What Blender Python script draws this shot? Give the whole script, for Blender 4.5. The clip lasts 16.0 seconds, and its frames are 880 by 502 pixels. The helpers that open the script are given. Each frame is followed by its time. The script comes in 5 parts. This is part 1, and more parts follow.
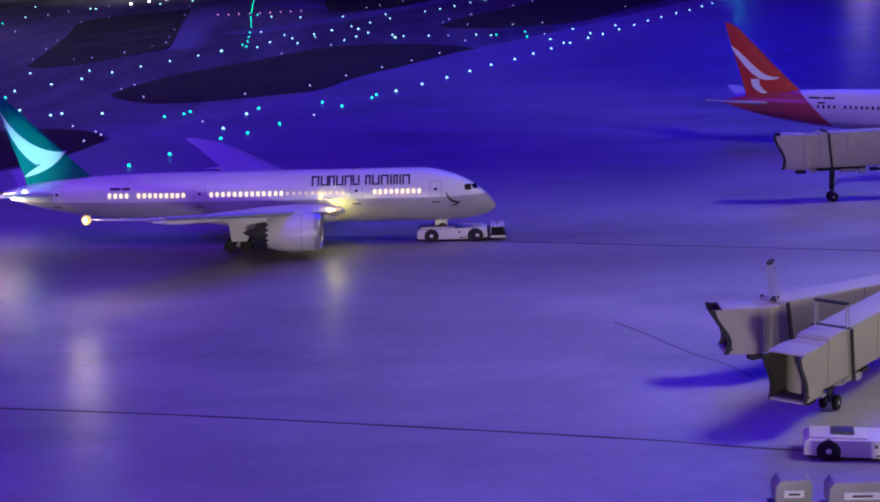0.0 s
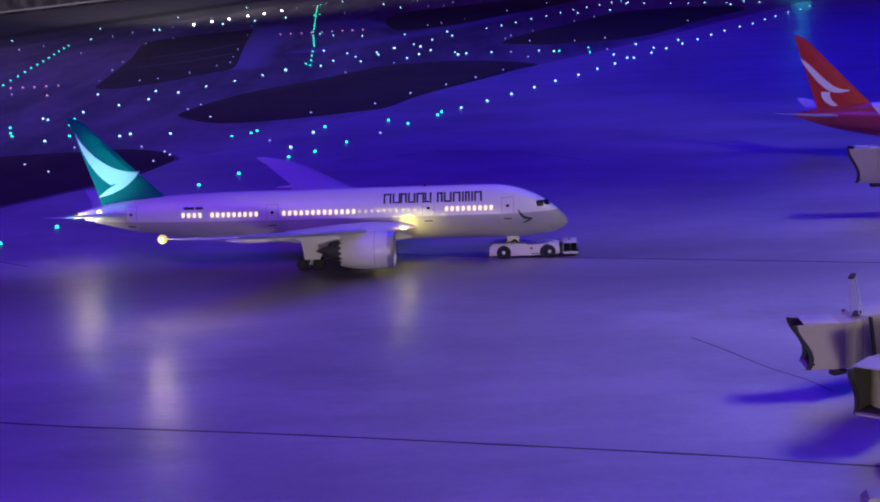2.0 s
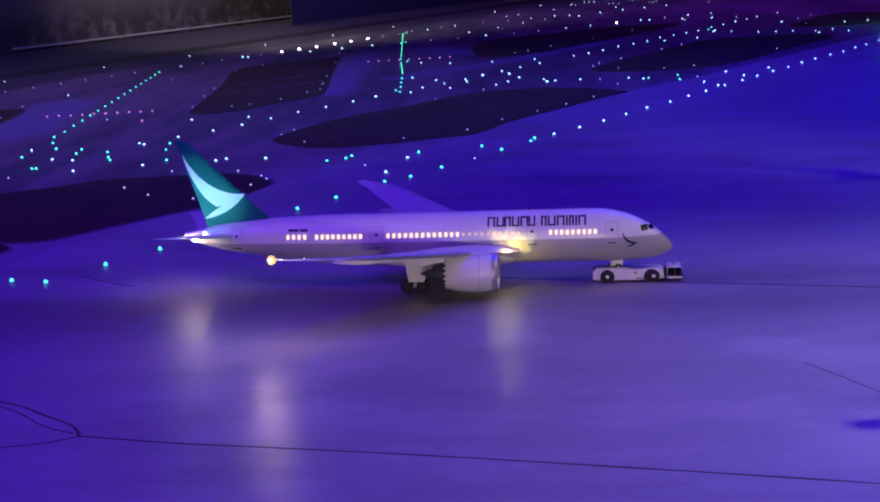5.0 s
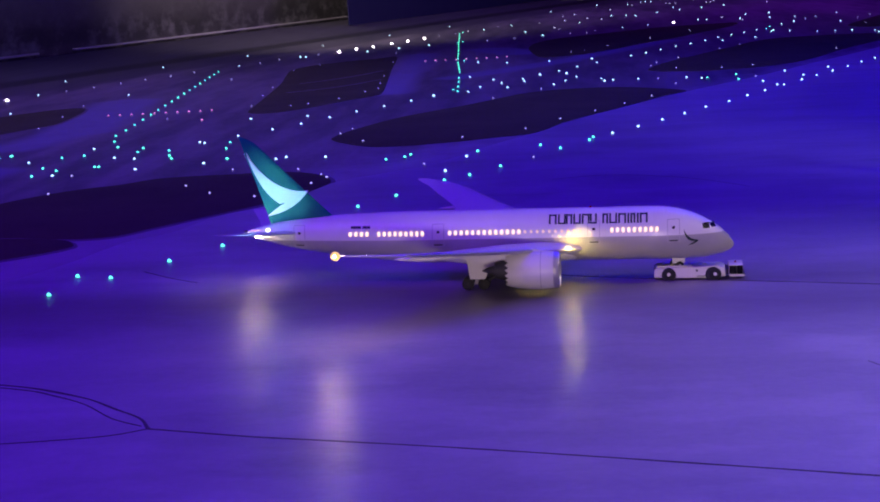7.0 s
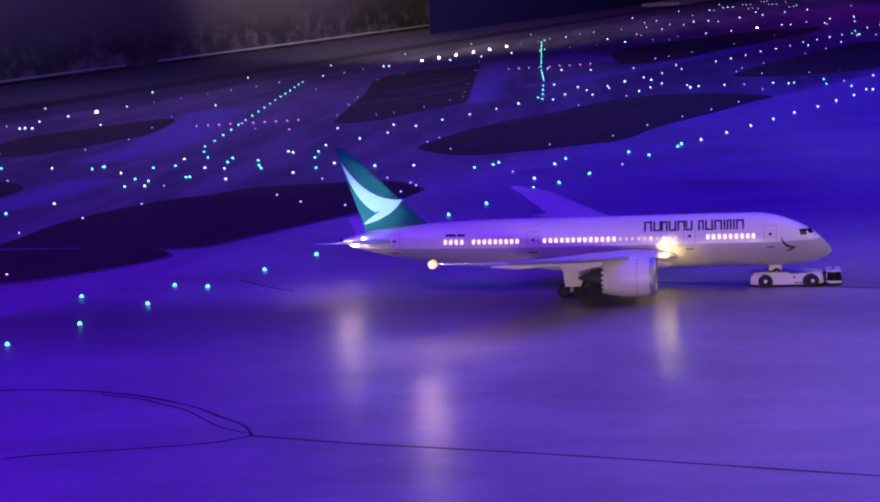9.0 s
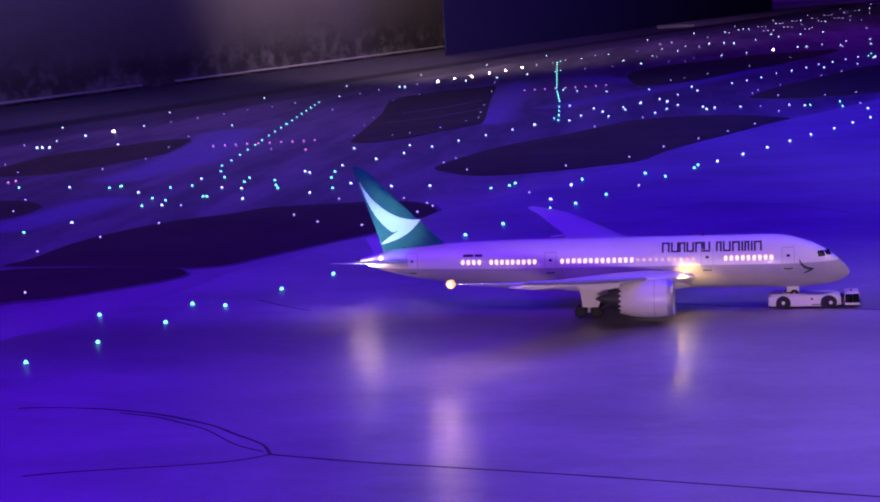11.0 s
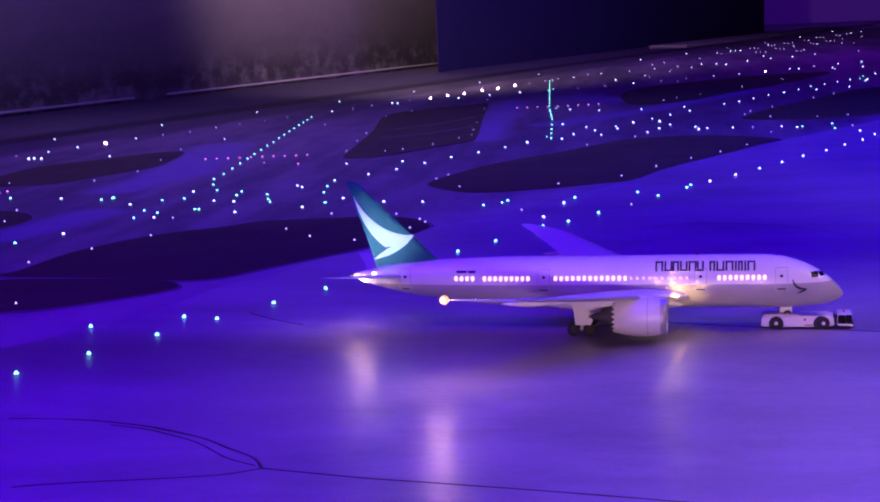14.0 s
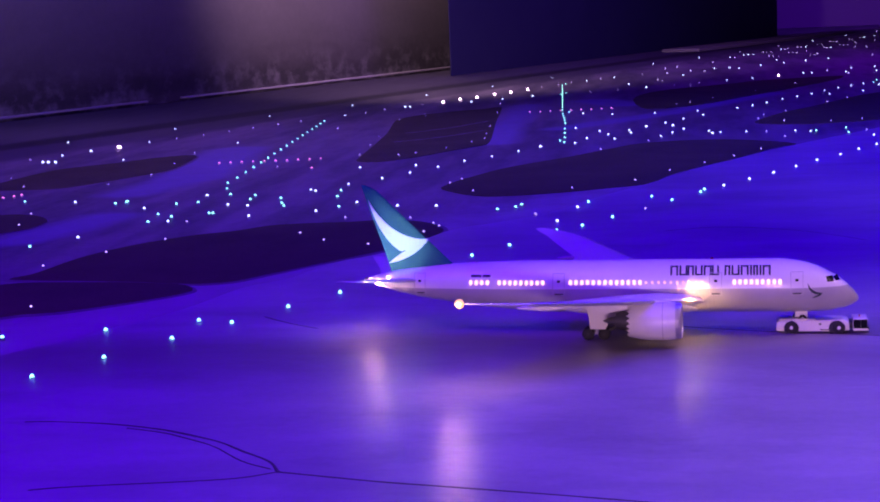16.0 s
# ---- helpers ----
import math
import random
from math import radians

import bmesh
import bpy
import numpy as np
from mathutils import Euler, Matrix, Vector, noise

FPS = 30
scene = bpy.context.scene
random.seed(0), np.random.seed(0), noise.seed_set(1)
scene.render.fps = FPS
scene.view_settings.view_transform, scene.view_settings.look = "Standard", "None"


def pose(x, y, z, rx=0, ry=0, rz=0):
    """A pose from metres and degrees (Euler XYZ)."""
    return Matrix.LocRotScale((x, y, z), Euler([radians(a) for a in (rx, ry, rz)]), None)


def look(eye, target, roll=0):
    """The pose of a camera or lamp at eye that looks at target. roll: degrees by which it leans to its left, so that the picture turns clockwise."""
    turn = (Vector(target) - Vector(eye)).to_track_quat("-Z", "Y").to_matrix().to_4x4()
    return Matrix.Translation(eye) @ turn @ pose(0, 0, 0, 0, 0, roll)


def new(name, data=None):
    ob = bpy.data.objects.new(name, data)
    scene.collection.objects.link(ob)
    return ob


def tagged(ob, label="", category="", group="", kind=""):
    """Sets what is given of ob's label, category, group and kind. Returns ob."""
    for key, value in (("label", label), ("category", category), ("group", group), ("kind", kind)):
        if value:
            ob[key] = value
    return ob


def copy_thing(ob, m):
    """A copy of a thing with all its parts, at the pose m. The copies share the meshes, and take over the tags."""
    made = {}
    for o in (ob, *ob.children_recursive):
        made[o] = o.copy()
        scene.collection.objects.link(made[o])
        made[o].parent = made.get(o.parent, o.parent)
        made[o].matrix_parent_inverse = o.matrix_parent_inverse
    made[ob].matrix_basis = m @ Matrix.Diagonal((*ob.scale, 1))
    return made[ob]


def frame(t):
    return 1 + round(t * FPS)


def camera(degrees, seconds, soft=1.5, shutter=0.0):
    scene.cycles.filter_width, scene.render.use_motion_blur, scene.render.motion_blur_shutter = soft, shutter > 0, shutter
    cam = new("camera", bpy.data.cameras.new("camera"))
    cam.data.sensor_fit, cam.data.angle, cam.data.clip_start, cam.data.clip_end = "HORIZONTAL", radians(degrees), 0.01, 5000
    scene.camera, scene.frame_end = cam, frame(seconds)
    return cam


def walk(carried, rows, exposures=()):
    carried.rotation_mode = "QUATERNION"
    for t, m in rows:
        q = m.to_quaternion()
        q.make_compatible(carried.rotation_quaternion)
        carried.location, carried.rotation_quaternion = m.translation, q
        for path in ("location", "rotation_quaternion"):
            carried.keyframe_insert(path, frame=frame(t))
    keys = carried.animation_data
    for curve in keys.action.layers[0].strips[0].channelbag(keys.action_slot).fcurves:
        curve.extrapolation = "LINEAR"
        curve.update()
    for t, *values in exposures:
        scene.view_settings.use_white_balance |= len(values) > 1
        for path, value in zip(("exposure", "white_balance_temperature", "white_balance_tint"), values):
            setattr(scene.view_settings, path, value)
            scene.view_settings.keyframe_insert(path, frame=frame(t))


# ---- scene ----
# ---- camera ----
cam = camera(30.35, 16.0, soft=1.9)
PATH = [
    (0, (-0.1218, -2.2858, 0.4875), (-0.0663, 0.1560, -0.0461), -1.441),
    (0.5, (-0.1259, -2.2853, 0.4862), (-0.0930, 0.1577, -0.0435), -1.743),
    (1, (-0.1295, -2.2858, 0.4855), (-0.1184, 0.1586, -0.0383), -2.001),
    (1.5, (-0.1354, -2.2843, 0.4879), (-0.1476, 0.1621, -0.0270), -2.235),
    (2, (-0.1410, -2.2835, 0.4879), (-0.1753, 0.1646, -0.0176), -2.320),
    (2.5, (-0.1465, -2.2831, 0.4859), (-0.2026, 0.1664, -0.0107), -2.351),
    (3, (-0.1529, -2.2827, 0.4838), (-0.2299, 0.1678, -0.0055), -2.376),
    (3.5, (-0.1599, -2.2838, 0.4816), (-0.2583, 0.1673, -0.0008), -2.444),
    (4, (-0.1681, -2.2844, 0.4822), (-0.2882, 0.1673, 0.0083), -2.473),
    (6.5, (-0.1867, -2.2971, 0.4818), (-0.3904, 0.1546, 0.0375), -2.413),
    (7, (-0.1895, -2.3001, 0.4799), (-0.4235, 0.1473, 0.0268), -2.576),
    (7.5, (-0.1953, -2.3028, 0.4781), (-0.4638, 0.1401, 0.0197), -2.784),
    (8, (-0.2028, -2.3092, 0.4775), (-0.5065, 0.1298, 0.0203), -3.055),
    (8.5, (-0.2121, -2.3116, 0.4786), (-0.5478, 0.1247, 0.0295), -3.287),
    (9, (-0.2121, -2.3092, 0.4819), (-0.5661, 0.1271, 0.0471), -3.304),
    (11.5, (-0.2175, -2.3135, 0.4816), (-0.5938, 0.1255, 0.0820), -3.084),
    (12, (-0.2174, -2.3107, 0.4797), (-0.5868, 0.1296, 0.0812), -2.807),
    (12.5, (-0.2175, -2.3090, 0.4779), (-0.5776, 0.1332, 0.0831), -2.554),
    (13, (-0.2182, -2.3089, 0.4779), (-0.5721, 0.1350, 0.0880), -2.418),
    (13.5, (-0.2208, -2.3099, 0.4785), (-0.5741, 0.1351, 0.0951), -2.327),
    (14, (-0.2233, -2.3110, 0.4798), (-0.5808, 0.1344, 0.1027), -2.301),
    (14.5, (-0.2245, -2.3117, 0.4798), (-0.5883, 0.1333, 0.1062), -2.256),
    (15, (-0.2259, -2.3120, 0.4800), (-0.5961, 0.1323, 0.1079), -2.278),
    (15.5, (-0.2272, -2.3122, 0.4807), (-0.6001, 0.1316, 0.1085), -2.278),
    (16, (-0.2274, -2.3122, 0.4804), (-0.6029, 0.1315, 0.1097), -2.299),
]
walk(cam, [(t, look(eye, target, roll)) for t, eye, target, roll in PATH],
     exposures=[(0.0, -0.22, 6500, -2), (3.0, -0.31, 6500, 8), (4.0, -0.31, 6500, 14), (8.0, -0.17, 6500, 36), (12.5, -0.07, 6500, 74), (16.0, 0.06, 6500, 96)])

# ---- world and lamps ----
world = bpy.data.worlds.new("dim_hall")
scene.world = world
world.use_nodes = True
world.node_tree.nodes["Background"].inputs[0].default_value = (0.03, 0.018, 0.07, 1)
world.node_tree.nodes["Background"].inputs[1].default_value = 0.15


def lamp(name, kind, energy, color, m, size=0.1, size_y=None, spot=None, blend=0.6):
    data = bpy.data.lights.new(name, kind)
    data.energy, data.color = energy, color
    if kind == "AREA":
        data.shape = "RECTANGLE"
        data.size, data.size_y = size, size_y or size
    else:
        data.shadow_soft_size = size
    if spot:
        data.spot_size, data.spot_blend = radians(spot), blend
    ob = new(name, data)
    ob.matrix_world = m
    return ob


# the hall's night lighting: blue wash from the ceiling, dim light on field and backdrop; pale fills added from the
# visitors' side
lamp("blue_wash_lamp", "AREA", 150, (0.008, 0.001, 1.0), look((1.2, 2.9, 2.8), (0.7, 2.3, 0)), 2.4, 3.8)
lamp("blue_front_lamp", "AREA", 130, (0.150, 0.010, 1.0), look((-2.25, -1.6, 2.7), (-2.15, -0.4, 0)), 3.0, 1.6)
lamp("terminal_flood_lamp", "SPOT", 1120, (1.0, 0.88, 0.86), look((2.6, -0.5, 1.9), (1.06, -0.54, 0)), 0.95, spot=27, blend=1.0)
# unseen low spot behind the camera, added to brighten the fuselage side
lamp("fuselage_fill_lamp", "SPOT", 148, (1.0, 0.84, 0.80), look((-0.2, -3.9, 0.21), (0.04, 0.0, 0.10)), 0.12, spot=24, blend=1.0)
# unseen spot, added only to brighten the red-tailed airliner
lamp("red_tail_fill_lamp", "SPOT", 115, (1.0, 0.84, 0.86), look((2.2, -1.4, 1.5), (0.70, 1.02, 0.10)), 0.3, spot=17, blend=1.0)
# unseen soft fill, added to lift the dark parts from the front
lamp("visitor_fill_lamp", "AREA", 2.0, (1.0, 0.74, 0.84), look((0.4, -4.6, 0.9), (-0.3, 0.0, 0.1)), 1.0, 0.4)
lamp("backdrop_lamp", "SPOT", 600, (1.0, 0.91, 0.86), look((-1.6, 4.6, 0.95), (-1.68, 11.4, 0.75)), 0.2, spot=66, blend=1.0)
# added fill that lifts the dark left part of the backdrop
lamp("backdrop_left_fill_lamp", "SPOT", 48, (0.86, 0.80, 1.0), look((-2.3, 3.4, 1.1), (-3.6, 6.3, 0.7)), 0.3, spot=100, blend=1.0)
lamp("backdrop_edge_lamp", "SPOT", 22, (1.0, 0.90, 0.85), look((-2.0, 9.6, 1.9), (-2.12, 9.7, 0.0)), 0.2, spot=150, blend=1.0)
lamp("blue_far_lamp", "AREA", 66, (0.24, 0.02, 1.0), look((1.5, 9.2, 2.9), (0.8, 10.6, 0)), 1.6, 2.4)
lamp("field_lamp", "SPOT", 132, (0.54, 0.33, 0.98), look((-2.0, 3.7, 3.1), (-1.6, 3.4, 0)), 0.5, spot=96, blend=1.0)
lamp("purple_wall_lamp", "SPOT", 600, (0.24, 0.06, 1.0), look((2.4, 15.5, 2.8), (1.6, 21.5, 1.4)), 0.3, spot=95, blend=1.0)


# ---- materials ----
def nodes_of(name):
    m = bpy.data.materials.new(name)
    m.use_nodes = True
    nt = m.node_tree
    return m, nt, nt.nodes["Principled BSDF"]


def add(nt, kind, **values):
    n = nt.nodes.new(kind)
    for key, value in values.items():
        n.inputs[key.replace("_", " ")].default_value = value
    return n


def coords(nt, scale=(1, 1, 1)):
    tc = nt.nodes.new("ShaderNodeTexCoord")
    mp = nt.nodes.new("ShaderNodeMapping")
    mp.inputs["Scale"].default_value = scale
    nt.links.new(tc.outputs["Object"], mp.inputs["Vector"])
    return mp.outputs["Vector"]


def ramp(nt, fac, stops):
    r = nt.nodes.new("ShaderNodeValToRGB")
    while len(r.color_ramp.elements) < len(stops):
        r.color_ramp.elements.new(0.5)
    for e, (p, c) in zip(r.color_ramp.elements, stops):
        e.position, e.color = p, (*c, 1) if len(c) == 3 else c
    nt.links.new(fac, r.inputs["Fac"])
    return r.outputs["Color"]


def mix(nt, fac, a, b, blend="MIX"):
    n = nt.nodes.new("ShaderNodeMix")
    n.data_type, n.blend_type = "RGBA", blend
    for sock, v in ((n.inputs["Factor"], fac), (n.inputs["A"], a), (n.inputs["B"], b)):
        if isinstance(v, (int, float)):
            sock.default_value = v
        elif isinstance(v, tuple):
            sock.default_value = (*v, 1)
        else:
            nt.links.new(v, sock)
    return n.outputs["Result"]


def noise_tex(nt, vec, scale, detail=4, rough=0.6):
    n = add(nt, "ShaderNodeTexNoise", Scale=scale, Detail=detail, Roughness=rough)
    nt.links.new(vec, n.inputs["Vector"])
    return n.outputs["Fac"]


def bump(nt, bsdf, height, strength, distance=0.001):
    b = add(nt, "ShaderNodeBump", Strength=strength, Distance=distance)
    nt.links.new(height, b.inputs["Height"])
    nt.links.new(b.outputs["Normal"], bsdf.inputs["Normal"])


def surface(name, color, rough=0.5, metal=0.0, wear=0.25, scale=40, fine=400, bumps=0.1, coat=0.0):
    """A painted or moulded surface with blotches, fine grain and slight relief."""
    m, nt, bsdf = nodes_of(name)
    v = coords(nt)
    big, small = noise_tex(nt, v, scale), noise_tex(nt, v, fine, 2)
    dark = tuple(c * (1 - wear) for c in color)
    col = mix(nt, big, dark, color)
    col = mix(nt, 0.25 * wear + 0.05, col, ramp(nt, small, [(0.3, tuple(c * 0.6 for c in color)), (0.7, color)]))
    nt.links.new(col, bsdf.inputs["Base Color"])
    rr = nt.nodes.new("ShaderNodeMapRange")
    rr.inputs["To Min"].default_value, rr.inputs["To Max"].default_value = max(0.03, rough - 0.1), min(1, rough + 0.12)
    nt.links.new(big, rr.inputs["Value"])
    nt.links.new(rr.outputs["Result"], bsdf.inputs["Roughness"])
    bsdf.inputs["Metallic"].default_value = metal
    bsdf.inputs["Coat Weight"].default_value = coat
    bump(nt, bsdf, small, bumps, 0.0004)
    return m


def glowing(name, color, strength):
    m, nt, bsdf = nodes_of(name)
    bsdf.inputs["Base Color"].default_value = (*[0.3 * c for c in color], 1)
    bsdf.inputs["Emission Color"].default_value = (*color, 1)
    bsdf.inputs["Emission Strength"].default_value = strength
    return m


def apron_material():
    m, nt, bsdf = nodes_of("apron_concrete")
    v = coords(nt)
    streak = coords(nt, (1.0, 2.6, 1.0))
    n1 = noise_tex(nt, streak, 1.6, 6, 0.62)
    n2 = noise_tex(nt, v, 3.0, 5, 0.6)
    n3 = noise_tex(nt, v, 90, 3)
    n4 = noise_tex(nt, streak, 6.0, 5, 0.6)
    n5 = noise_tex(nt, coords(nt, (1.0, 2.0, 1.0)), 2.6, 5, 0.6)
    base = ramp(nt, n1, [(0.28, (0.19, 0.18, 0.18)), (0.5, (0.36, 0.35, 0.35)), (0.72, (0.54, 0.53, 0.53))])
    base = mix(nt, 0.55, base, ramp(nt, n2, [(0.3, (0.28, 0.27, 0.27)), (0.7, (0.45, 0.44, 0.44))]))
    base = mix(nt, 0.22, base, ramp(nt, n4, [(0.3, (0.22, 0.21, 0.22)), (0.65, (0.46, 0.45, 0.45))]))
    # smeared cleaning marks and pale worn patches
    smear = ramp(nt, n5, [(0.50, (0, 0, 0)), (0.55, (0.24, 0.24, 0.24)), (0.64, (0.42, 0.42, 0.42)), (0.70, (0, 0, 0))])
    base = mix(nt, smear, base, (0.56, 0.55, 0.55))
    soil = ramp(nt, n5, [(0.36, (0.45, 0.45, 0.45)), (0.44, (0, 0, 0))])
    base = mix(nt, soil, base, (0.20, 0.19, 0.19))
    base = mix(nt, 0.07, base, ramp(nt, n3, [(0.35, (0.15, 0.15, 0.15)), (0.65, (0.55, 0.55, 0.55))]))
    # darker brownish band along the pushback line, wavering and fading to both sides
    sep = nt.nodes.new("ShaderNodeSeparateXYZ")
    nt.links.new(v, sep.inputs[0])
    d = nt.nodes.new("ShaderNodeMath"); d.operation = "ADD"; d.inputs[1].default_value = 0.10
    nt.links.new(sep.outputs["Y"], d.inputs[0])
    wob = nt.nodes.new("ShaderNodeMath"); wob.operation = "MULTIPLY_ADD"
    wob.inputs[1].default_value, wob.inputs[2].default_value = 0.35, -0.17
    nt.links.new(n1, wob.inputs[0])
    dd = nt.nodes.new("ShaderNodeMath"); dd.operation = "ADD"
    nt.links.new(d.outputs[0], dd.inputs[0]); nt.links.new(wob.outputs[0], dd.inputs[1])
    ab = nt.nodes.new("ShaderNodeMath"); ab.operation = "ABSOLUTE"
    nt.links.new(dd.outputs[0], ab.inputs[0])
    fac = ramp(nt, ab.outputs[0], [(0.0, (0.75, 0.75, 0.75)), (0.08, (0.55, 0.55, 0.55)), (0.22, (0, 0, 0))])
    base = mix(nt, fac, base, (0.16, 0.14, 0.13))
    base = mix(nt, 1.0, base, (0.88, 0.86, 1.0), "MULTIPLY")  # cool blue-grey concrete paint
    nt.links.new(base, bsdf.inputs["Base Color"])
    r = nt.nodes.new("ShaderNodeMapRange")
    r.inputs["To Min"].default_value, r.inputs["To Max"].default_value = 0.28, 0.50
    nt.links.new(n2, r.inputs["Value"])
    nt.links.new(r.outputs["Result"], bsdf.inputs["Roughness"])
    bump(nt, bsdf, n3, 0.06, 0.0005)
    return m


LANES = (((-1.78, 2.05), (-1.73, 2.45), 0.07), ((-1.73, 2.45), (-1.85, 3.45), 0.10), ((-0.98, 5.55), (-0.89, 3.40), 0.05),
         ((-0.66, 5.75), (-0.50, 5.35), 0.10), ((-1.72, 1.15), (-1.66, 1.55), 0.06), ((-0.70, 4.00), (-0.30, 4.70), 0.06), ((-0.30, 4.70), (0.22, 5.90), 0.05))


def field_material():
    """Asphalt in long bands: paler taxiways, darker shoulders, old patches."""
    m, nt, bsdf = nodes_of("taxiway_asphalt")
    v = coords(nt)
    tc = nt.nodes.new("ShaderNodeTexCoord")
    mp = nt.nodes.new("ShaderNodeMapping")
    mp.inputs["Rotation"].default_value = (0, 0, radians(12))
    mp.inputs["Scale"].default_value = (1.9, 0.28, 1)
    nt.links.new(tc.outputs["Object"], mp.inputs["Vector"])
    band = mp.outputs["Vector"]
    n1, n2, n3, n4 = noise_tex(nt, band, 1.5, 3, 0.5), noise_tex(nt, v, 9, 4), noise_tex(nt, v, 70, 3), noise_tex(nt, band, 7, 3, 0.6)
    base = ramp(nt, n1, [(0.40, (0.055, 0.05, 0.06)), (0.49, (0.10, 0.09, 0.10)), (0.53, (0.20, 0.18, 0.175)), (0.68, (0.28, 0.25, 0.24))])
    base = mix(nt, 0.38, base, ramp(nt, n4, [(0.38, (0.04, 0.037, 0.05)), (0.62, (0.28, 0.25, 0.25))]))
    base = mix(nt, 0.2, base, ramp(nt, n2, [(0.3, (0.05, 0.07, 0.08)), (0.7, (0.24, 0.21, 0.21))]))
    base = mix(nt, 0.15, base, ramp(nt, n3, [(0.3, (0.05, 0.05, 0.05)), (0.7, (0.3, 0.3, 0.3))]))
    # runway strip along the backdrop: darker, with a paler parallel taxiway next to it
    sep = nt.nodes.new("ShaderNodeSeparateXYZ")
    nt.links.new(v, sep.inputs[0])

    def across(ux, uy, wander):
        a = nt.nodes.new("ShaderNodeMath"); a.operation = "MULTIPLY"; a.inputs[1].default_value = ux
        b = nt.nodes.new("ShaderNodeMath"); b.operation = "MULTIPLY_ADD"; b.inputs[1].default_value = uy
        c = nt.nodes.new("ShaderNodeMath"); c.operation = "MULTIPLY_ADD"; c.inputs[1].default_value = wander
        nt.links.new(sep.outputs["X"], a.inputs[0]); nt.links.new(sep.outputs["Y"], b.inputs[0]); nt.links.new(a.outputs[0], b.inputs[2])
        nt.links.new(n2, c.inputs[0]); nt.links.new(b.outputs[0], c.inputs[2])
        return c.outputs[0]

    def fade(value, low, high):
        f = nt.nodes.new("ShaderNodeMapRange")
        f.inputs["From Min"].default_value, f.inputs["From Max"].default_value = low, high
        nt.links.new(value, f.inputs["Value"])
        return f.outputs["Result"]

    side = across(0.9488, -0.3159, 0.06)
    base = mix(nt, fade(side, -3.464, -3.544), base, mix(nt, 0.25, (0.060, 0.058, 0.075), base))
    base = mix(nt, fade(side, -3.82, -3.88), base, (0.026, 0.025, 0.034))
    base = mix(nt, fade(side, -4.02, -4.12), base, mix(nt, n4, (0.050, 0.048, 0.068), (0.115, 0.108, 0.140)))
    # pale shoulder where the concrete of the apron runs on
    near = across(0.8816, -0.4720, 0.16)
    base = mix(nt, fade(near, -1.335, -1.135), base, mix(nt, n2, (0.28, 0.27, 0.27), (0.40, 0.39, 0.39)))
    # taxiway lanes of paler concrete, soft-edged; blue light on them is tinted into the colour
    for a, b, half in LANES:
        a, ab = Vector((*a, 0)), Vector((*b, 0)) - Vector((*a, 0))
        rel = nt.nodes.new("ShaderNodeVectorMath"); rel.operation = "SUBTRACT"; rel.inputs[1].default_value = a
        nt.links.new(v, rel.inputs[0])
        dot = nt.nodes.new("ShaderNodeVectorMath"); dot.operation = "DOT_PRODUCT"; dot.inputs[1].default_value = ab / ab.length_squared
        nt.links.new(rel.outputs[0], dot.inputs[0])
        along = nt.nodes.new("ShaderNodeClamp")
        nt.links.new(dot.outputs["Value"], along.inputs[0])
        foot = nt.nodes.new("ShaderNodeVectorMath"); foot.operation = "SCALE"; foot.inputs[0].default_value = ab
        nt.links.new(along.outputs[0], foot.inputs["Scale"])
        gap = nt.nodes.new("ShaderNodeVectorMath"); gap.operation = "DISTANCE"
        nt.links.new(rel.outputs[0], gap.inputs[0]); nt.links.new(foot.outputs[0], gap.inputs[1])
        wavy = nt.nodes.new("ShaderNodeMath"); wavy.operation = "MULTIPLY_ADD"; wavy.inputs[1].default_value = 0.08
        nt.links.new(n2, wavy.inputs[0]); nt.links.new(gap.outputs["Value"], wavy.inputs[2])
        base = mix(nt, fade(wavy.outputs[0], half + 0.09, half + 0.02), base, mix(nt, n2, (0.16, 0.15, 0.23), (0.25, 0.24, 0.36)))
    nt.links.new(base, bsdf.inputs["Base Color"])
    bsdf.inputs["Roughness"].default_value = 0.6
    bsdf.inputs["Specular IOR Level"].default_value = 0.25
    bump(nt, bsdf, n3, 0.1, 0.001)
    return m


def grass_material():
    m, nt, bsdf = nodes_of("flocked_grass")
    v = coords(nt)
    n1, n2 = noise_tex(nt, v, 5, 5), noise_tex(nt, v, 300, 3)
    base = ramp(nt, n1, [(0.3, (0.058, 0.068, 0.030)), (0.7, (0.105, 0.120, 0.052))])
    base = mix(nt, 0.5, base, ramp(nt, n2, [(0.3, (0.032, 0.042, 0.018)), (0.7, (0.115, 0.130, 0.055))]))
    nt.links.new(base, bsdf.inputs["Base Color"])
    bsdf.inputs["Roughness"].default_value = 0.95
    bsdf.inputs["Specular IOR Level"].default_value = 0.1
    bump(nt, bsdf, n2, 0.6, 0.002)
    return m


